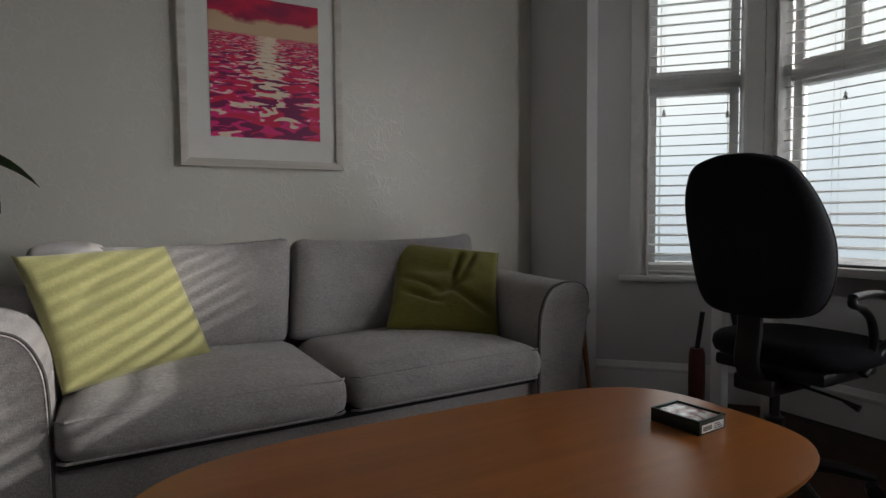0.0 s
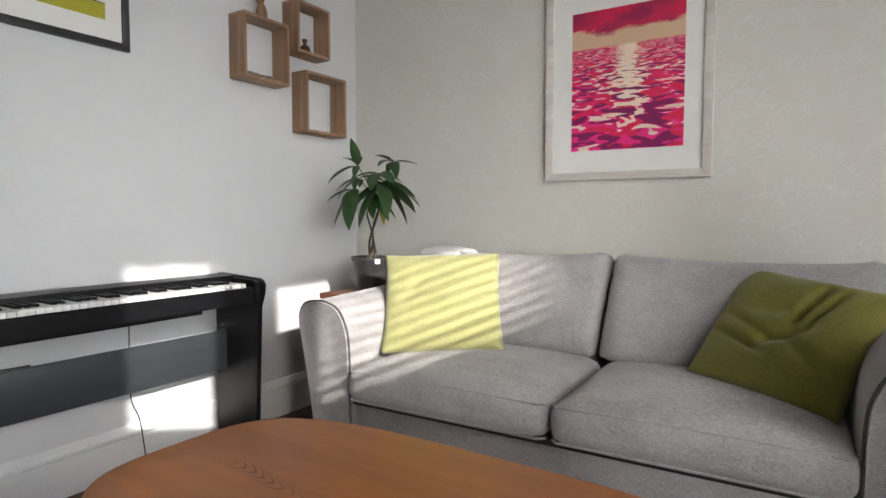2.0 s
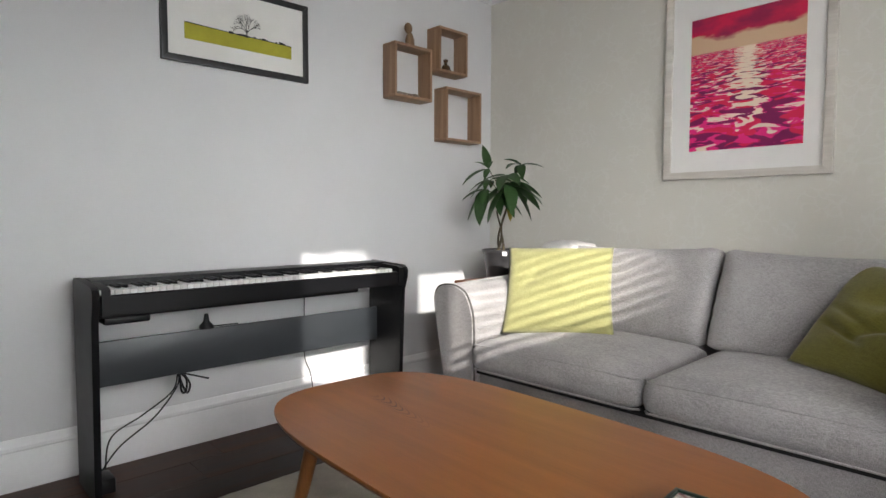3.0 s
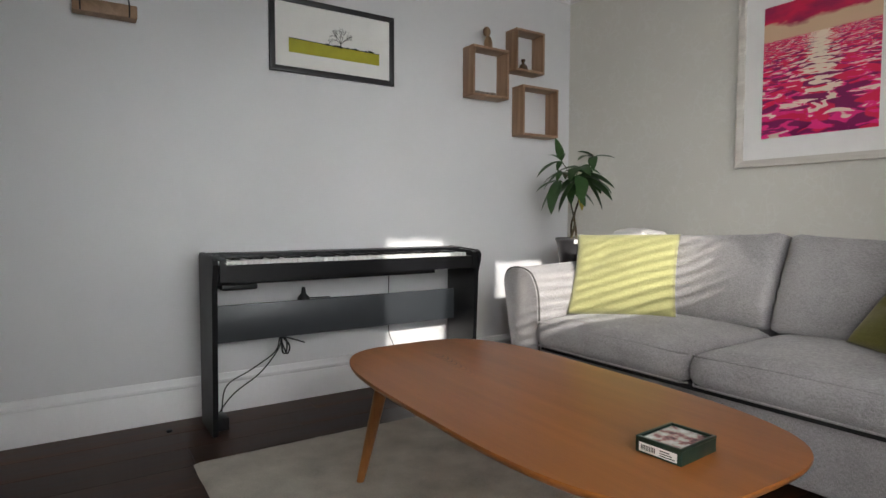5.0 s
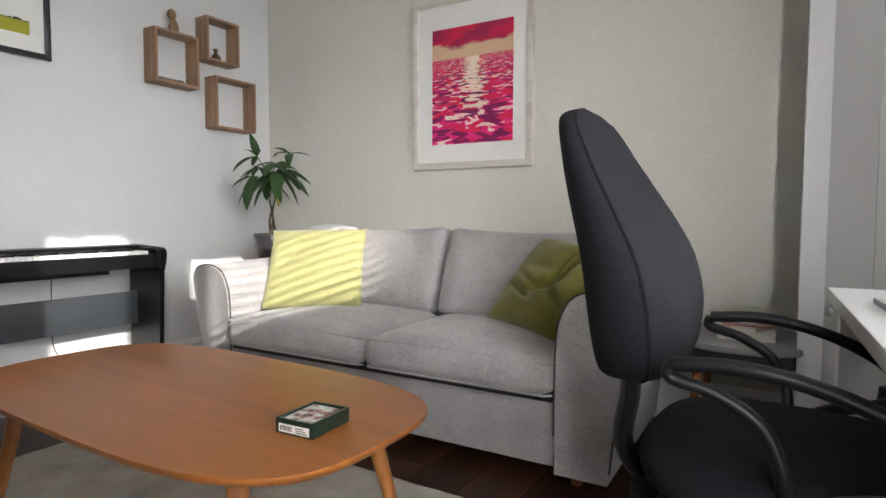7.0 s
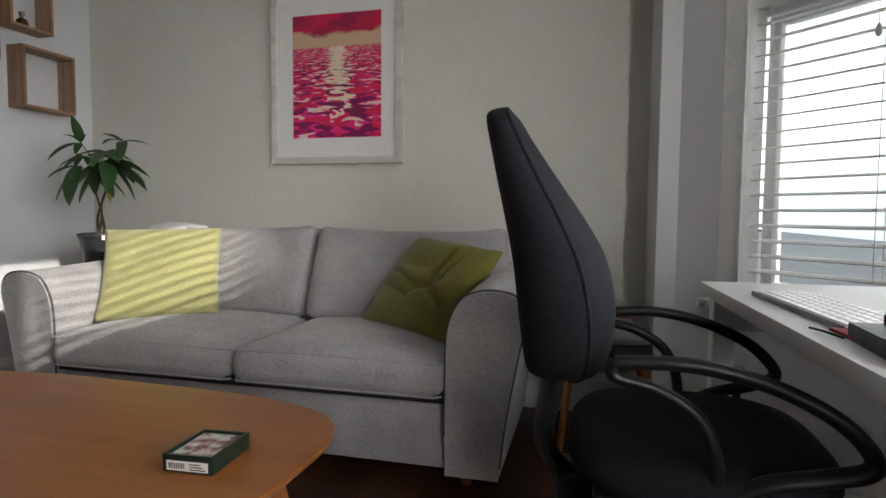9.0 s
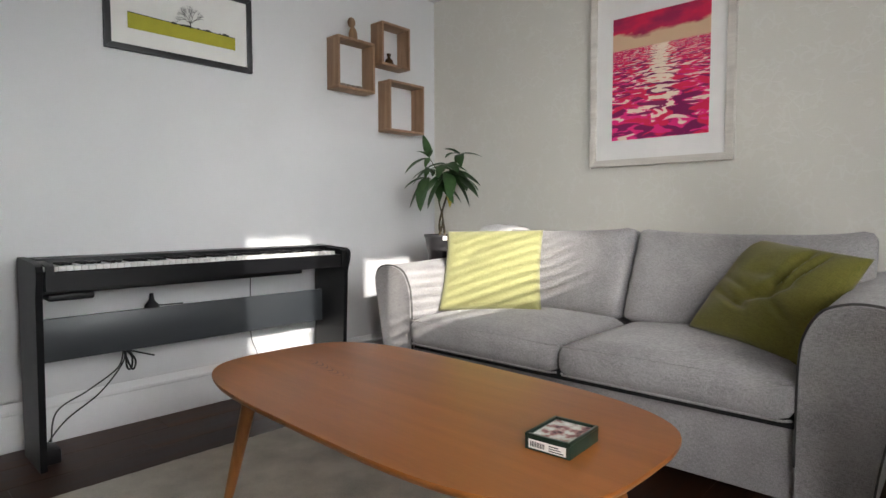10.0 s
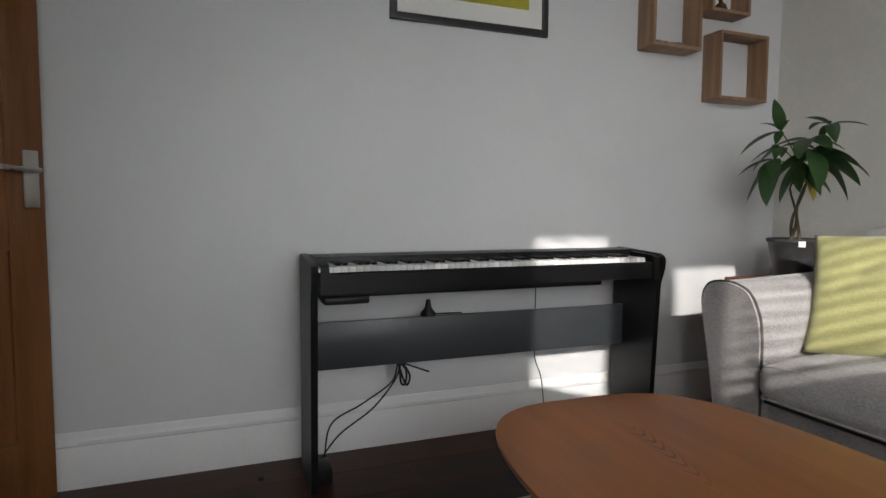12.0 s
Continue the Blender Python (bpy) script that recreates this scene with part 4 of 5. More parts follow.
for a in (-1.0, -0.5, -0.1, 0.35, 0.8):
    twig((0.03, -0.0138, 0.176), a, 0.026, 0.0018, 4)
part("bare_tree", bm, INK, tree, "bare black tree")


# ---- box shelves ----
def box_shelf(m, w, h, depth, label):
    """A square open shelf; back at y=0, facing -y, lower left corner at the origin."""
    s = thing("box_shelf", m, label, "shelf", "box shelves on the wall")
    t = 0.014
    part("bottom_panel", block(0, w, -depth, 0, 0, t, 0.001), OAK, s)
    part("top_panel", block(0, w, -depth, 0, h - t, h, 0.001), OAK, s)
    part("side_panel", block(0, t, -depth, 0, t, h - t, 0.001), OAK_Z, s)
    part("side_panel", block(w - t, w, -depth, 0, t, h - t, 0.001), OAK_Z, s)
    return s


box_shelf(pose(XW, 1.892, 1.617, 0, 0, 90), 0.263, 0.286, 0.105, "pale oak square box shelf holding a flat stone")
box_shelf(pose(XW, 2.21, 1.80, 0, 0, 90), 0.226, 0.25, 0.105, "pale oak square box shelf holding a small bottle")
box_shelf(pose(XW, 2.265, 1.419, 0, 0, 90), 0.291, 0.303, 0.105, "empty pale oak square box shelf")
WOODFIG = wood("olive_wood_figure", (0.12, 0.065, 0.03), (0.26, 0.16, 0.08), "z", 0.5, 2.0, 0.1)
bm = lathe([(0.026, 0.0), (0.034, 0.012), (0.033, 0.04), (0.022, 0.068), (0.011, 0.078)], 20)
got = bmesh.ops.create_uvsphere(bm, u_segments=16, v_segments=10, radius=0.03)
bmesh.ops.translate(bm, verts=got["verts"], vec=(-0.012, 0, 0.1))
rotated(bm, pose(-0.965, 2.035, 1.9035) @ pose(0, 0, 0, 0, 0, 90) @ Matrix.Diagonal((0.85, 0.6, 1, 1)))
solo("wooden_figure", bm, WOODFIG, "small carved wooden figure on top of the box shelf", "ornament", smooth=60)
bm = lathe([(0.027, 0.0), (0.03, 0.01), (0.022, 0.034), (0.009, 0.044), (0.009, 0.054), (0.013, 0.06), (0.013, 0.07)], 20)
solo("small_bottle", rotated(bm, Matrix.Translation((-0.965, 2.305, 1.8145))), surface("brown_glass", (0.05, 0.025, 0.01), (0.09, 0.05, 0.025), 0.2, 20, 100, 0.0), "small brown bottle in the box shelf", "bottle", smooth=50)
bm = bmesh.new()
for k, (y, r) in enumerate(((1.955, 0.026), (1.99, 0.024), (2.03, 0.022), (2.065, 0.027))):
    got = bmesh.ops.create_uvsphere(bm, u_segments=12, v_segments=8, radius=r)
    bmesh.ops.transform(bm, matrix=Matrix.LocRotScale((-0.965, y, 1.643), None, (1, 1.1, 0.5)), verts=got["verts"])
solo("driftwood", bm, surface("grey_driftwood", (0.14, 0.11, 0.09), (0.24, 0.2, 0.16), 0.8, 30, 120, 0.4), "piece of grey driftwood lying in the box shelf", "ornament", smooth=60)
plaque = thing("hanging_plaque", pose(XW, 0.079, 1.736, 0, 0, 90), "rustic wooden hanging block tied with dark cord", "ornament")
part("block", block(-0.112, 0.118, -0.07, -0.002, 0, 0.052, 0.004), OAK, plaque)
for x in (-0.085, 0.088):
    part("cord", tube(spline([(x, -0.073, 0.0), (x, -0.073, 0.055), (x * 0.9, -0.05, 0.12), (x * 0.45, -0.012, 0.42)]), 0.003, 8), BLACK, plaque, "dark hanging cord")

# ---- plant on its side table ----
side = thing("plant_table", pose(-0.735, 2.452, 0), "small reddish wooden side table behind the sofa", "table")
part("tabletop", block(-0.1, 0.19, -0.2, 0.22, 0.592, 0.62, 0.004), DARKWOOD, side)
for x in (-0.07, 0.17):
    for y in (-0.17, 0.19):
        part("leg", block(x - 0.016, x + 0.016, y - 0.016, y + 0.016, 0, 0.592, 0.002), DARKWOOD, side)
plant = thing("potted_plant", pose(-0.63, 2.41, 0.62), "money tree with glossy palmate leaves in a charcoal pot", "plant")
part("pot", lathe([(0.066, 0.0), (0.071, 0.004), (0.074, 0.03), (0.096, 0.16), (0.102, 0.166), (0.103, 0.178), (0.097, 0.18), (0.092, 0.152), (0.02, 0.148)], 40), POT, plant, smooth=40)
part("soil", lathe([(0.09, 0.14), (0.09, 0.152), (0.06, 0.158), (0.01, 0.16)], 24), SOIL, plant)
part("plant_label", rotated(block(-0.013, 0.013, -0.1035, -0.099, 0.148, 0.172, 0.001), pose(0, 0, 0, 0, 0, 55)), MOUNT, plant, "small white sticker")
bm = bmesh.new()
stems = []
for k, (ph, hgt, lean) in enumerate(((0.0, 0.26, (0.03, 0.02)), (2.1, 0.30, (0.06, -0.01)), (4.2, 0.24, (-0.05, 0.03)))):
    pts = []
    for j in range(9):
        t = j / 8
        r = 0.016 * (1 - t) + 0.004
        pts.append((r * math.cos(ph + t * 5) + lean[0] * t * t, r * math.sin(ph + t * 5) + lean[1] * t * t, 0.15 + hgt * t))
    tube(spline(pts, 3), [0.008 - 0.004 * i / 24 for i in range(25)], 8, bm=bm)
    stems.append(Vector(pts[-1]))
part("stem", bm, STEM, plant, "thin twisted stems", smooth=60)


def leaflet(bm, base, direction, length, width, droop, roll=0.0):
    """One leaflet: a tapering blade that arches down, folded along its rib."""
    d = Vector(direction).normalized()
    sidev = d.cross(Vector((0, 0, 1)))
    if sidev.length < 0.05:
        sidev = Vector((1, 0, 0))
    sidev.normalize()
    sidev = Matrix.Rotation(roll, 3, d) @ sidev
    rows = []
    p = Vector(base)
    n = 8
    for i in range(n + 1):
        t = i / n
        w = width * (math.sin(math.pi * min(t ** 0.75, 1)) ** 0.8) * 0.5 + 0.001
        up = sidev.cross(d).normalized()
        rows.append((bm.verts.new(p - sidev * w + up * w * 0.3), bm.verts.new(p), bm.verts.new(p + sidev * w + up * w * 0.3)))
        d = (d + Vector((0, 0, -droop / n))).normalized()
        p = p + d * (length / n)
    for a, c in zip(rows, rows[1:]):
        bm.faces.new((a[0], a[1], c[1], c[0]))
        bm.faces.new((a[1], a[2], c[2], c[1]))


def compound_leaf(hub, tips, seed):
    """A palmate leaf: leaflets spring from one hub, rise a little and hang towards their tips."""
    r = random.Random(seed)
    bm = bmesh.new()
    for tip in tips:
        way = Vector(tip) - Vector(hub)
        droop = r.uniform(0.5, 0.9) if way.z < 0.05 else 0.15
        start = way.normalized() + Vector((0, 0, 0.5 * droop))
        leaflet(bm, hub, start, way.length * 1.06, max(way.length * r.uniform(0.31, 0.39), 0.032), droop, r.uniform(-0.5, 0.5))
    return bm


pet = bmesh.new()
specs = [
    ((0.0, -0.10, 0.62), [(0.008, -0.154, 0.737), (-0.07, -0.13, 0.665), (0.055, -0.13, 0.66), (-0.146, -0.147, 0.537), (0.02, -0.15, 0.56)], 0),
    ((0.09, 0.06, 0.645), [(0.19, 0.13, 0.635), (0.03, 0.0, 0.68), (0.10, -0.07, 0.62), (0.0, 0.13, 0.60), (0.18, -0.03, 0.56)], 1),
    ((0.10, -0.05, 0.53), [(0.322, -0.055, 0.424), (0.23, -0.18, 0.37), (0.10, -0.2, 0.33), (0.18, 0.11, 0.40), (-0.02, -0.13, 0.40), (0.2, 0.0, 0.34)], 1),
    ((-0.03, -0.09, 0.51), [(0.03, -0.195, 0.317), (-0.09, -0.16, 0.34), (-0.15, -0.04, 0.42), (-0.15, -0.15, 0.45), (0.05, -0.2, 0.43)], 0),
    ((0.02, 0.08, 0.55), [(0.02, 0.2, 0.44), (-0.12, 0.13, 0.47), (0.14, 0.18, 0.47), (-0.09, 0.02, 0.58)], 2),
    ((0.06, -0.02, 0.585), [(0.2, -0.08, 0.53), (0.13, -0.16, 0.5), (-0.05, -0.09, 0.56), (0.05, 0.1, 0.56), (0.15, 0.06, 0.54)], 2),
    ((-0.03, -0.06, 0.56), [(-0.13, -0.11, 0.50), (-0.1, -0.03, 0.56), (0.02, -0.15, 0.50), (-0.06, -0.17, 0.46), (-0.11, 0.04, 0.53)], 0),
    ((0.05, -0.07, 0.49), [(0.02, -0.17, 0.38), (0.14, -0.16, 0.37), (0.16, -0.08, 0.36), (-0.05, -0.13, 0.36), (0.12, 0.03, 0.37)], 1),
]
for k, (hub, tips, st) in enumerate(specs):
    tube(spline([stems[st], (stems[st] + Vector(hub)) / 2 + Vector((0, 0, 0.02)), Vector(hub)], 4), 0.0022, 6, bm=pet)
    part("leaf", compound_leaf(hub, tips, 20 + k), LEAF, plant, smooth=180)
part("petiole", pet, STEM, plant)
bm = bmesh.new()
leaflet(bm, stems[1] + Vector((0.01, -0.02, 0.0)), (0.5, -0.3, -0.5), 0.13, 0.035, 1.5)
part("yellow_leaf", bm, LEAF_Y, plant, "yellowing drooping leaf", smooth=180)


# ---- desk and what lies on it ----
desk = thing("desk", pose(2.063, 1.644, 0.0, 0, 0, 2.44), "white laminate writing desk standing in the bay", "desk")
DL, DD = 0.985, 0.47
part("desktop", block(0, DD, -DL, 0, 0.715, 0.745, 0.003), LAMIN, desk)
part("apron", block(0.14, 0.158, -DL + 0.06, -0.06, 0.63, 0.715, 0.002), APRON, desk)
part("apron", block(DD - 0.05, DD - 0.03, -DL + 0.06, -0.06, 0.63, 0.715, 0.002), APRON, desk)
for x, y in ((0.02, -0.07), (0.14, -DL + 0.03), (DD - 0.07, -0.07), (DD - 0.07, -DL + 0.03)):
    part("leg", block(x, x + 0.05, y, y + 0.05, 0.0, 0.715, 0.003), LAMIN, desk)
part("side_rail", block(0.07, DD - 0.07, -0.06, -0.04, 0.63, 0.715, 0.002), LAMIN, desk)
part("knob", rotated(lathe([(0.006, 0), (0.012, 0.008), (0.01, 0.018)], 14), pose(0.012, -0.015, 0.69, 0, -90, 0)), LAMIN, desk)

kb = thing("keyboard", pose(2.144, 1.189, 0.745, 0, 0, 4.1), "slim white computer keyboard with rows of pale keys", "keyboard")
part("body", block(0, 0.125, -0.2, 0.2, 0.0, 0.008, 0.002), LAMIN, kb)
part("front_edge", block(-0.004, 0.0, -0.2, 0.2, 0.0, 0.010, 0.001), surface("grey_keyboard_edge", (0.16, 0.17, 0.17), (0.22, 0.23, 0.23), 0.4, 30, 200, 0.0), kb, "grey front edge")
kd = None
for i in range(6):
    for j in range(15):
        if kd is None:
            ob = part("key", block(0, 0.0165, 0, 0.0235, 0.008, 0.0105, 0.0006, 1), KEYWHITE, kb)
            kd = ob.data
        else:
            ob = new("key", kd)
            ob.parent = kb
        ob.location = (0.006 + i * 0.0195, -0.195 + j * 0.0262, 0)


def book(name, m, w, l, h, cover_mat, label, ribbon=False):
    b = thing(name, m, label, "book")
    part("paper_block", block(0.004, w - 0.004, 0.004, l - 0.004, 0.003, h - 0.003), surface("page_edges", (0.55, 0.52, 0.45), (0.68, 0.65, 0.58), 0.9, 8, 300, 0.3, stretch=(1, 1, 30)), b, "cream page edges")
    bm = block(0, w, 0, l, 0, 0.003, 0.001)
    block(0, w, 0, l, h - 0.003, h, 0.001, bm=bm)
    block(0, 0.003, 0, l, 0.003, h - 0.003, 0.0, bm=bm)
    part("cover", bm, cover_mat, b)
    return b


NAVY = surface("dark_navy_leatherette", (0.012, 0.011, 0.02), (0.026, 0.024, 0.036), 0.45, 20, 200, 0.2)
PLUM = surface("plum_leatherette", (0.07, 0.008, 0.03), (0.13, 0.015, 0.05), 0.4, 20, 200, 0.2)
book("notebook", pose(2.133, 0.73, 0.745, 0, 0, -3), 0.15, 0.21, 0.024, NAVY, "thick dark navy hardback notebook on the desk")
book("notebook", pose(2.185, 0.72, 0.7692, 0, 0, 2), 0.13, 0.2, 0.016, PLUM, "plum coloured notebook lying on a darker one")
RED = surface("red_card", (0.35, 0.008, 0.03), (0.45, 0.015, 0.045), 0.5, 20, 200, 0.05)
solo("red_folder", rotated(block(0, 0.2, 0, 0.07, 0, 0.006, 0.001), pose(2.143, 0.925, 0.7452, 0, 0, 3)), RED, "thin bright red folder on the desk", "folder")
solo("pen_ribbon", tube(spline([(2.135, 0.928, 0.748), (2.123, 0.958, 0.75), (2.115, 0.998, 0.748)]), 0.002, 6), BLACK, "black elastic ribbon on the desk", "ribbon")


# ---- side stool with magazines ----
stool = thing("side_table", pose(1.845, 2.455, 0), "grey side table with rounded corners and wooden legs", "table")
stool_top = super_outline(0.205, 0.24, 3.2, 56)
GREYTOP = surface("grey_tabletop", (0.2, 0.2, 0.2), (0.27, 0.27, 0.27), 0.5, 10, 150, 0.05)
part("tabletop", loft([[Vector((x * k, y * k, z)) for x, y in stool_top] for k, z in ((0.955, 0.437), (0.99, 0.44), (1.0, 0.449), (0.99, 0.46), (0.96, 0.463))]), GREYTOP, stool, smooth=40)
part("apron", loft([[Vector((x * 0.9, y * 0.9, z)) for x, y in stool_top] for z in (0.385, 0.437)]), surface("dark_grey_apron", (0.035, 0.035, 0.036), (0.055, 0.055, 0.056), 0.6, 10, 150, 0.05), stool, "dark grey apron under the top", smooth=40)
for sx in (-1, 1):
    for sy in (-1, 1):
        part("leg", tube([(sx * 0.165, sy * 0.195, 0.0), (sx * 0.135, sy * 0.16, 0.39)], [0.011, 0.017], 14), TEAK_Z, stool, "tapered wooden leg")
mags = [(0.19, 0.25, 0.03, 5, (0.64, 0.63, 0.62)), (0.17, 0.22, 0.018, -20, (0.6, 0.58, 0.55)), (0.16, 0.21, 0.014, 8, (0.55, 0.05, 0.06)), (0.18, 0.22, 0.014, -30, (0.62, 0.6, 0.52)), (0.15, 0.19, 0.016, 14, (0.4, 0.42, 0.28))]
z = 0.463
for k, (w, l, h, a, c) in enumerate(mags):
    m2 = surface("magazine_cover", tuple(v * 0.8 for v in c), c, 0.35, 25, 60, 0.02)
    bk = book("magazine", pose(1.845, 2.475, z, 0, 0, a) @ pose(-w / 2, -l / 2, 0), w, l, h, m2, ("thick white", "pale", "red", "cream", "yellowish")[k] + " covered magazine in a small pile")
    z += h + 0.0005


# ---- office chair ----
CX, CY = 1.866, 1.217
chair = thing("office_chair", pose(CX, CY, 0, 0, 0, 0) @ Matrix.Diagonal((1.02, 1.0, 1.002, 1.0)), "black fabric high-back office chair with looped plastic arms", "chair")


def chair_back():
    """Upholstered back: a padded front on a moulded rear shell, leaning back, widest at the lumbar bulge."""
    rings, joint = [], []
    # height, half width, rear x, front x
    rows = [(0.605, 0.10, -0.185, -0.105), (0.613, 0.145, -0.19, -0.07), (0.633, 0.182, -0.194, -0.042), (0.678, 0.208, -0.2, -0.028), (0.75, 0.226, -0.208, -0.026), (0.83, 0.234, -0.217, -0.046), (0.90, 0.232, -0.23, -0.085), (0.97, 0.22, -0.245, -0.132), (1.03, 0.198, -0.258, -0.172), (1.08, 0.165, -0.27, -0.204), (1.105, 0.12, -0.275, -0.218), (1.12, 0.06, -0.268, -0.232)]
    sweep = spline([(z, hw, xr) for z, hw, xr, xf in rows], 3)
    front = spline([(z, xf, 0) for z, hw, xr, xf in rows], 3)
    for (z, hw, xr), (_, xf, _) in zip(sweep, front):
        xc, th = (xr + xf) / 2, (xf - xr) / 2
        ring = []
        for k in range(44):
            a = 2 * math.pi * k / 44
            c, s = math.cos(a), math.sin(a)
            ring.append(Vector((xc + th * math.copysign(abs(c) ** 0.75, c) + 0.012 * abs(s) ** 3, hw * math.copysign(abs(s) ** 0.7, s), z)))
        rings.append(ring)
    return loft(rings), rings


bm, rings = chair_back()
bk = part("backrest", bm, FABRIC_BLK, chair, smooth=60)
for k in (9, 35):
    part("seam", tube([r[k] for r in rings[2:-3]], 0.0038, 6), FABRIC_BLK, bk, "raised black edge seam")
plan = super_outline(0.228, 0.25, 2.9, 48)
part("seat", loft([[Vector((0.118 + x * k, y * k, z - 0.012)) for x, y in plan] for k, z in ((0.86, 0.445), (0.97, 0.458), (1.0, 0.48), (0.985, 0.503), (0.93, 0.518), (0.8, 0.524), (0.4, 0.52))]), FABRIC_BLK, chair, smooth=60)
part("seat_pan", block(-0.06, 0.26, -0.19, 0.19, 0.39, 0.435, 0.012), PLASTIC, chair)
bm = tube(spline([(-0.02, 0, 0.385), (-0.11, 0, 0.385), (-0.158, 0, 0.45), (-0.145, 0, 0.57), (-0.16, 0, 0.72)]), 0.04, 12, flat=0.5)
part("back_bracket", bm, PLASTIC, chair)
part("mechanism", block(-0.13, 0.1, -0.07, 0.07, 0.34, 0.398, 0.012), PLASTIC, chair)
part("lever", tube([(0.0, -0.05, 0.37), (-0.02, -0.22, 0.36), (-0.02, -0.27, 0.345)], [0.005, 0.005, 0.012], 8), PLASTIC, chair)
part("gas_lift", lathe([(0.03, 0.10), (0.03, 0.24), (0.016, 0.245), (0.016, 0.35)], 20), PLASTIC, chair)
for sy in (-1, 1):
    y = sy * 0.248
    loop = [(-0.03, y, 0.712), (0.05, y * 1.02, 0.718), (0.12, y * 1.02, 0.709), (0.19, y * 1.02, 0.685), (0.25, y * 1.02, 0.648), (0.288, y, 0.602), (0.284, y, 0.577), (0.24, y * 0.97, 0.558), (0.16, y * 0.95, 0.53), (0.08, y * 0.9, 0.455)]
    loop = [(a * 1.12 if a > 0 else a, c, d - 0.033) for a, c, d in loop]
    arm = part("armrest", tube(spline(loop, 6), 0.0165, 10, flat=0.75), PLASTIC, chair, smooth=60)
    strut = [(-0.03, y, 0.712), (-0.03, y, 0.69), (0.03, y * 0.98, 0.672), (0.085, y * 0.97, 0.63), (0.11, y * 0.95, 0.55), (0.10, y * 0.85, 0.44)]
    strut = [(a * 1.12 if a > 0 else a, c, d - 0.033 if d > 0.5 else d - 0.01) for a, c, d in strut]
    part("arm_strut", tube(spline(strut, 6), 0.0135, 10, flat=0.8), PLASTIC, arm, smooth=60)
bm = lathe([(0.045, 0.06), (0.05, 0.075), (0.045, 0.11), (0.03, 0.12)], 20)
part("base_hub", bm, PLASTIC, chair)
for k in range(5):
    a = radians(20 + 72 * k)
    c, s = math.cos(a), math.sin(a)
    spoke = part("base_spoke", tube([(0.03 * c, 0.03 * s, 0.095), (0.18 * c, 0.18 * s, 0.088), (0.29 * c, 0.29 * s, 0.068)], [0.026, 0.021, 0.016], 10), PLASTIC, chair)
    bm = rotated(lathe([(0.018, -0.022), (0.025, -0.018), (0.025, 0.018), (0.018, 0.022)], 18), pose(0.29 * c, 0.29 * s, 0.0255, 90, 0, math.degrees(a)))
    part("caster", bm, PLASTIC, spoke)

# ---- red umbrella leaning below the sill ----
umb = thing("umbrella", pose(2.17, 1.755, 0, 0, 0, 0), "furled red umbrella with a black shaft leaning by the window", "umbrella")
part("canopy", tube([(0.0, 0.0, 0.01), (0.0, 0.0, 0.05), (0.003, 0.003, 0.2), (0.005, 0.005, 0.31), (0.005, 0.005, 0.335)], [0.024, 0.034, 0.036, 0.034, 0.028], 14), surface("dark_red_nylon", (0.06, 0.006, 0.006), (0.11, 0.012, 0.011), 0.6, 20, 100, 0.3), umb)
part("shaft", tube([(0.005, 0.005, 0.33), (0.02, -0.01, 0.5)], 0.011, 10), PLASTIC, umb)

bm = lathe([(0.012, 0.0), (0.014, 0.004), (0.009, 0.01)], 14)
solo("cable_clip", rotated(bm, Matrix.Translation((-0.87, 0.27, 0.0))), PLASTIC, "tiny dark cable clip lying on the floor", "clip")

# ---- white throw on the sofa back ----
bm = cushion_block(-0.348, -0.128, 2.41, 2.61, 0.797, 0.84, 0.021, 0.018, 31, 14)
for v in bm.verts:
    v.co.z += 0.014 * noise.noise(v.co * 14.0) if v.co.z > 0.81 else 0.0
solo("folded_throw", bm, surface("white_fleece", (0.62, 0.6, 0.58), (0.74, 0.72, 0.7), 0.95, 12, 200, 0.6), "white folded fleece on the sofa back", "throw", smooth=180)

# ---- door ----
# pale colour mixed into the panes stands in for light from the hall
DOOR_GLASS = glass_mat("whitened_door_glass", 0.3)
DOOR_GLASS.node_tree.nodes["Principled BSDF"].inputs["Transmission Weight"].default_value = 0.45
DOOR_GLASS.node_tree.nodes["Principled BSDF"].inputs["Base Color"].default_value = (0.8, 0.84, 0.86, 1)
# hinged in the south doorway, standing open with its latch edge by the west wall
DH = Vector((-0.435, -0.895))
DLT = Vector((-0.975, -0.352))
DW = (DLT - DH).length
ang = math.degrees(math.atan2(DLT.y - DH.y, DLT.x - DH.x))
door = thing("door_1", pose(DH.x, DH.y, 0.008, 0, 0, ang), "open varnished pine door with glazed upper panels", "door")
door["kind"] = "structure"
T = 0.018
ST = 0.105
mid0, mid1 = DW / 2 - 0.05, DW / 2 + 0.05
bm = block(0, ST, -T, T, 0, 1.98, 0.002)
part("stile", bm, DOOR_M, door)
part("stile", block(DW - ST, DW, -T, T, 0, 1.98, 0.002), DOOR_M, door)
part("muntin", block(mid0, mid1, -T, T, 0.21, 0.78, 0.002), DOOR_M, door)
for z0, z1 in ((0, 0.21), (0.78, 0.975), (1.87, 1.98)):
    part("rail", block(ST, DW - ST, -T, T, z0, z1, 0.002), DOOR_M, door)
for x0, x1 in ((ST, mid0), (mid1, DW - ST)):
    bm = block(x0, x1, -0.006, 0.006, 0.21, 0.78)
    block(x0 + 0.035, x1 - 0.035, -0.012, 0.012, 0.245, 0.745, 0.006, bm=bm)
    part("panel", bm, DOOR_M, door)
PW = (DW - 2 * ST - 0.18) / 3            # three tall narrow panes
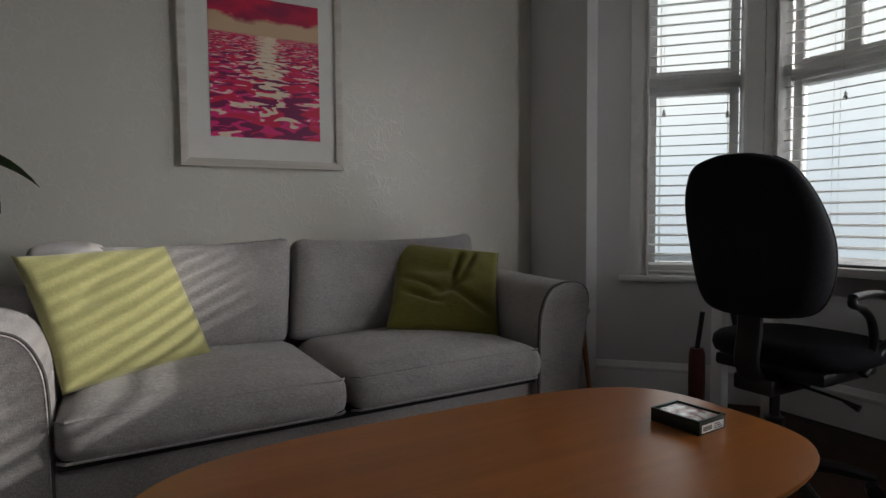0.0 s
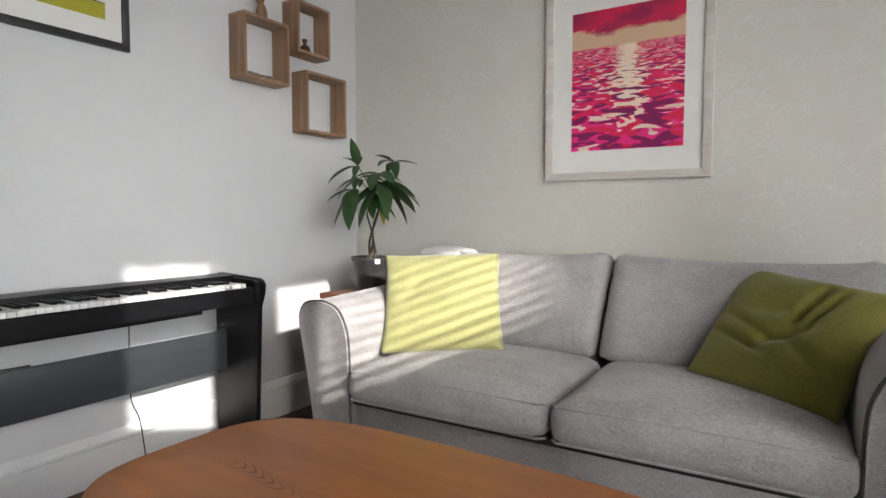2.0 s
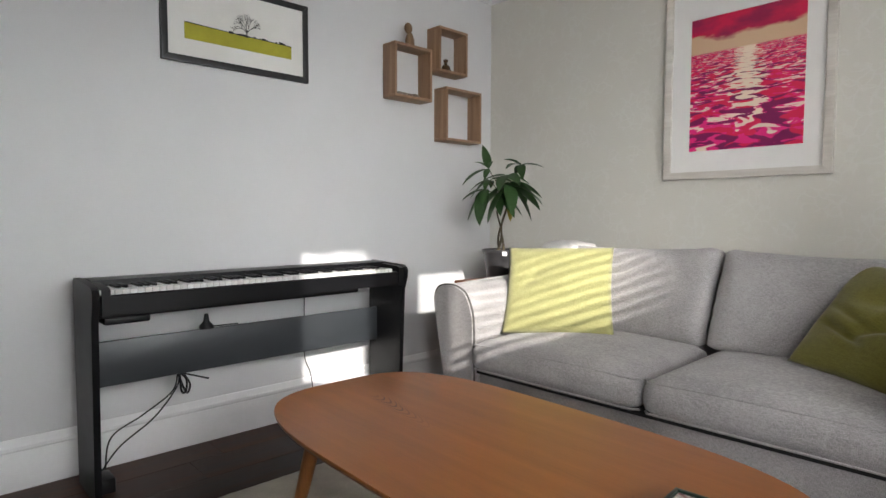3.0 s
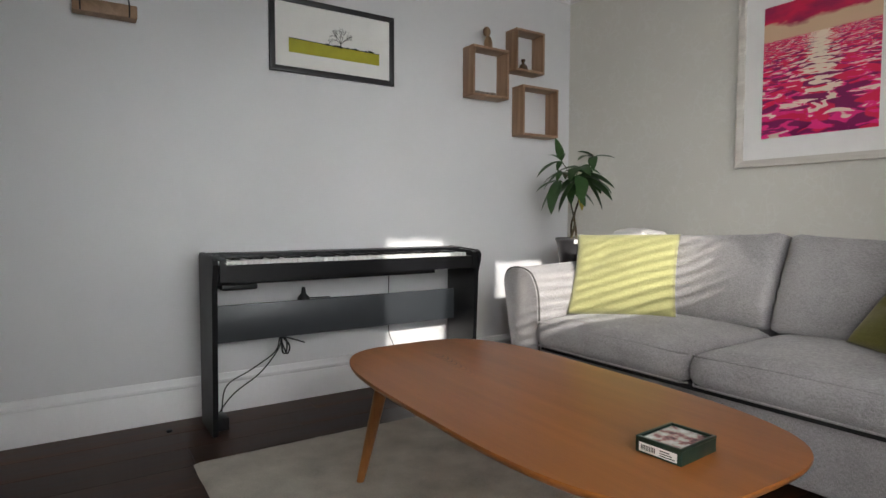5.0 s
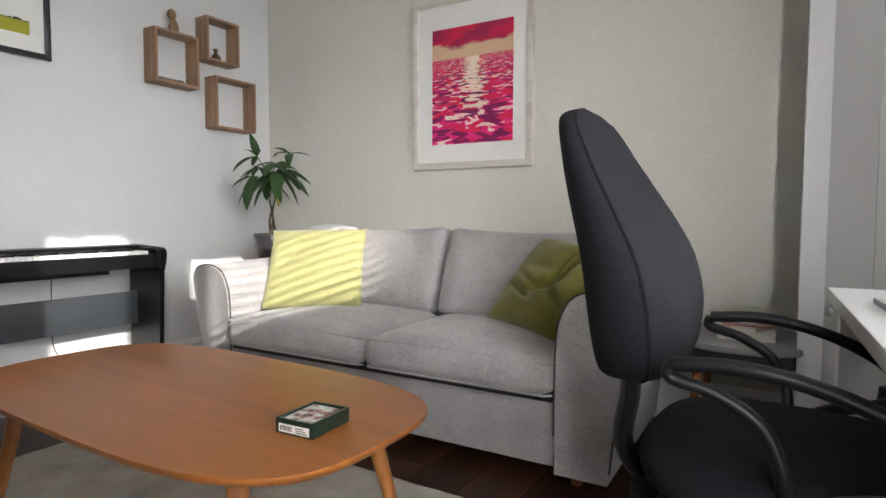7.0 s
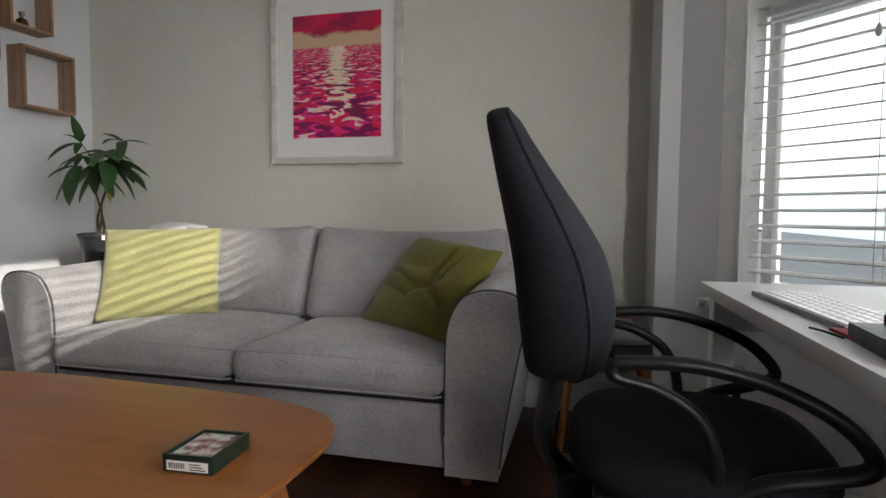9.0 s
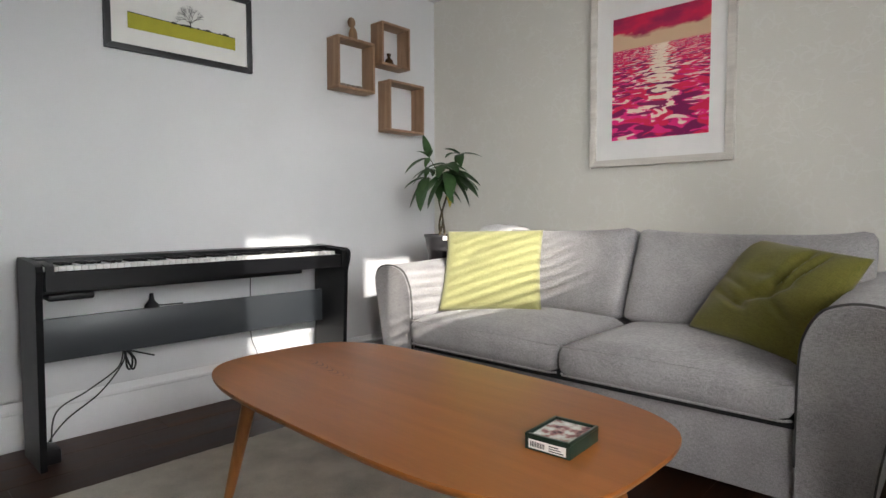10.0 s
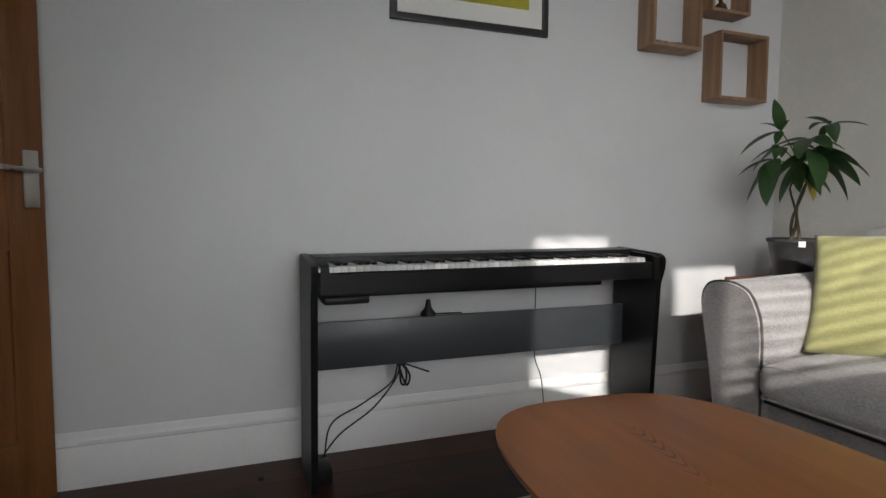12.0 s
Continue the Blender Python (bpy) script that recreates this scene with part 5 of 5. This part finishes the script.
for k in range(3):
    x0 = ST + k * (PW + 0.09)
    x1 = x0 + PW
    if k:
        part("muntin", block(x0 - 0.09, x0, -T, T, 0.975, 1.87, 0.002), DOOR_M, door)
    part("pane", block(x0, x1, -0.003, 0.003, 0.975, 1.87), DOOR_GLASS, door)
    bm = bmesh.new()
    for s in (-1, 1):
        for q in ((x0, x0 + 0.012, 0.975, 1.87), (x1 - 0.012, x1, 0.975, 1.87), (x0 + 0.012, x1 - 0.012, 0.975, 0.987), (x0 + 0.012, x1 - 0.012, 1.858, 1.87)):
            block(q[0], q[1], min(s * 0.003, s * 0.015), max(s * 0.003, s * 0.015), q[2], q[3], 0.002, bm=bm)
    part("glazing_bead", bm, DOOR_M, door)
for s in (-1, 1):
    hb = part("handle_plate", rotated(block(-0.022, 0.022, -0.004, 0.004, -0.085, 0.085, 0.003), pose(DW - 0.04, s * (T + 0.004), 0.99)), STEEL, door, "brushed steel handle plate")
    bm = tube(spline([(DW - 0.04, s * (T + 0.006), 1.015), (DW - 0.04, s * (T + 0.045), 1.015), (DW - 0.055, s * (T + 0.055), 1.015), (DW - 0.1, s * (T + 0.055), 1.017), (DW - 0.145, s * (T + 0.05), 1.02)], 5), 0.008, 10)
    part("lever", bm, STEEL, hb, "brushed steel lever")
bm = block(DX0 - 0.06, DX0, YS, YS + 0.016, 0, 2.09, 0.003)
block(DX1, DX1 + 0.06, YS, YS + 0.016, 0, 2.09, 0.003, bm=bm)
block(DX0, DX1, YS, YS + 0.016, 2.03, 2.09, 0.003, bm=bm)
solo("door_frame", bm, TRIM, "white painted door architrave", "door frame", kind="structure")

# ---- floor boards: pieces of the floor, last ----
BW, BL = 0.19, 1.28
cache = {}
rnd = random.Random(11)
x = XW
row = 0
while x < 2.62:
    x1 = min(x + BW, 2.62)
    y = YS - 0.12 - rnd.uniform(0.0, BL)
    while y < YN:
        y0b, y1b = max(y, YS - 0.12), min(y + BL, YN)
        if y1b - y0b > 0.02:
            key = (round(x1 - x, 3), round(y1b - y0b, 3))
            if key not in cache:
                ob = part("plank", block(0, x1 - x - 0.0012, 0, y1b - y0b - 0.0012, -0.008, 0.0, 0.0008, 1), BOARD, floor)
                cache[key] = ob.data
            else:
                ob = new("plank", cache[key])
                ob.parent = floor
            ob.location = (x, y0b, 0)
        y += BL
    x += BW
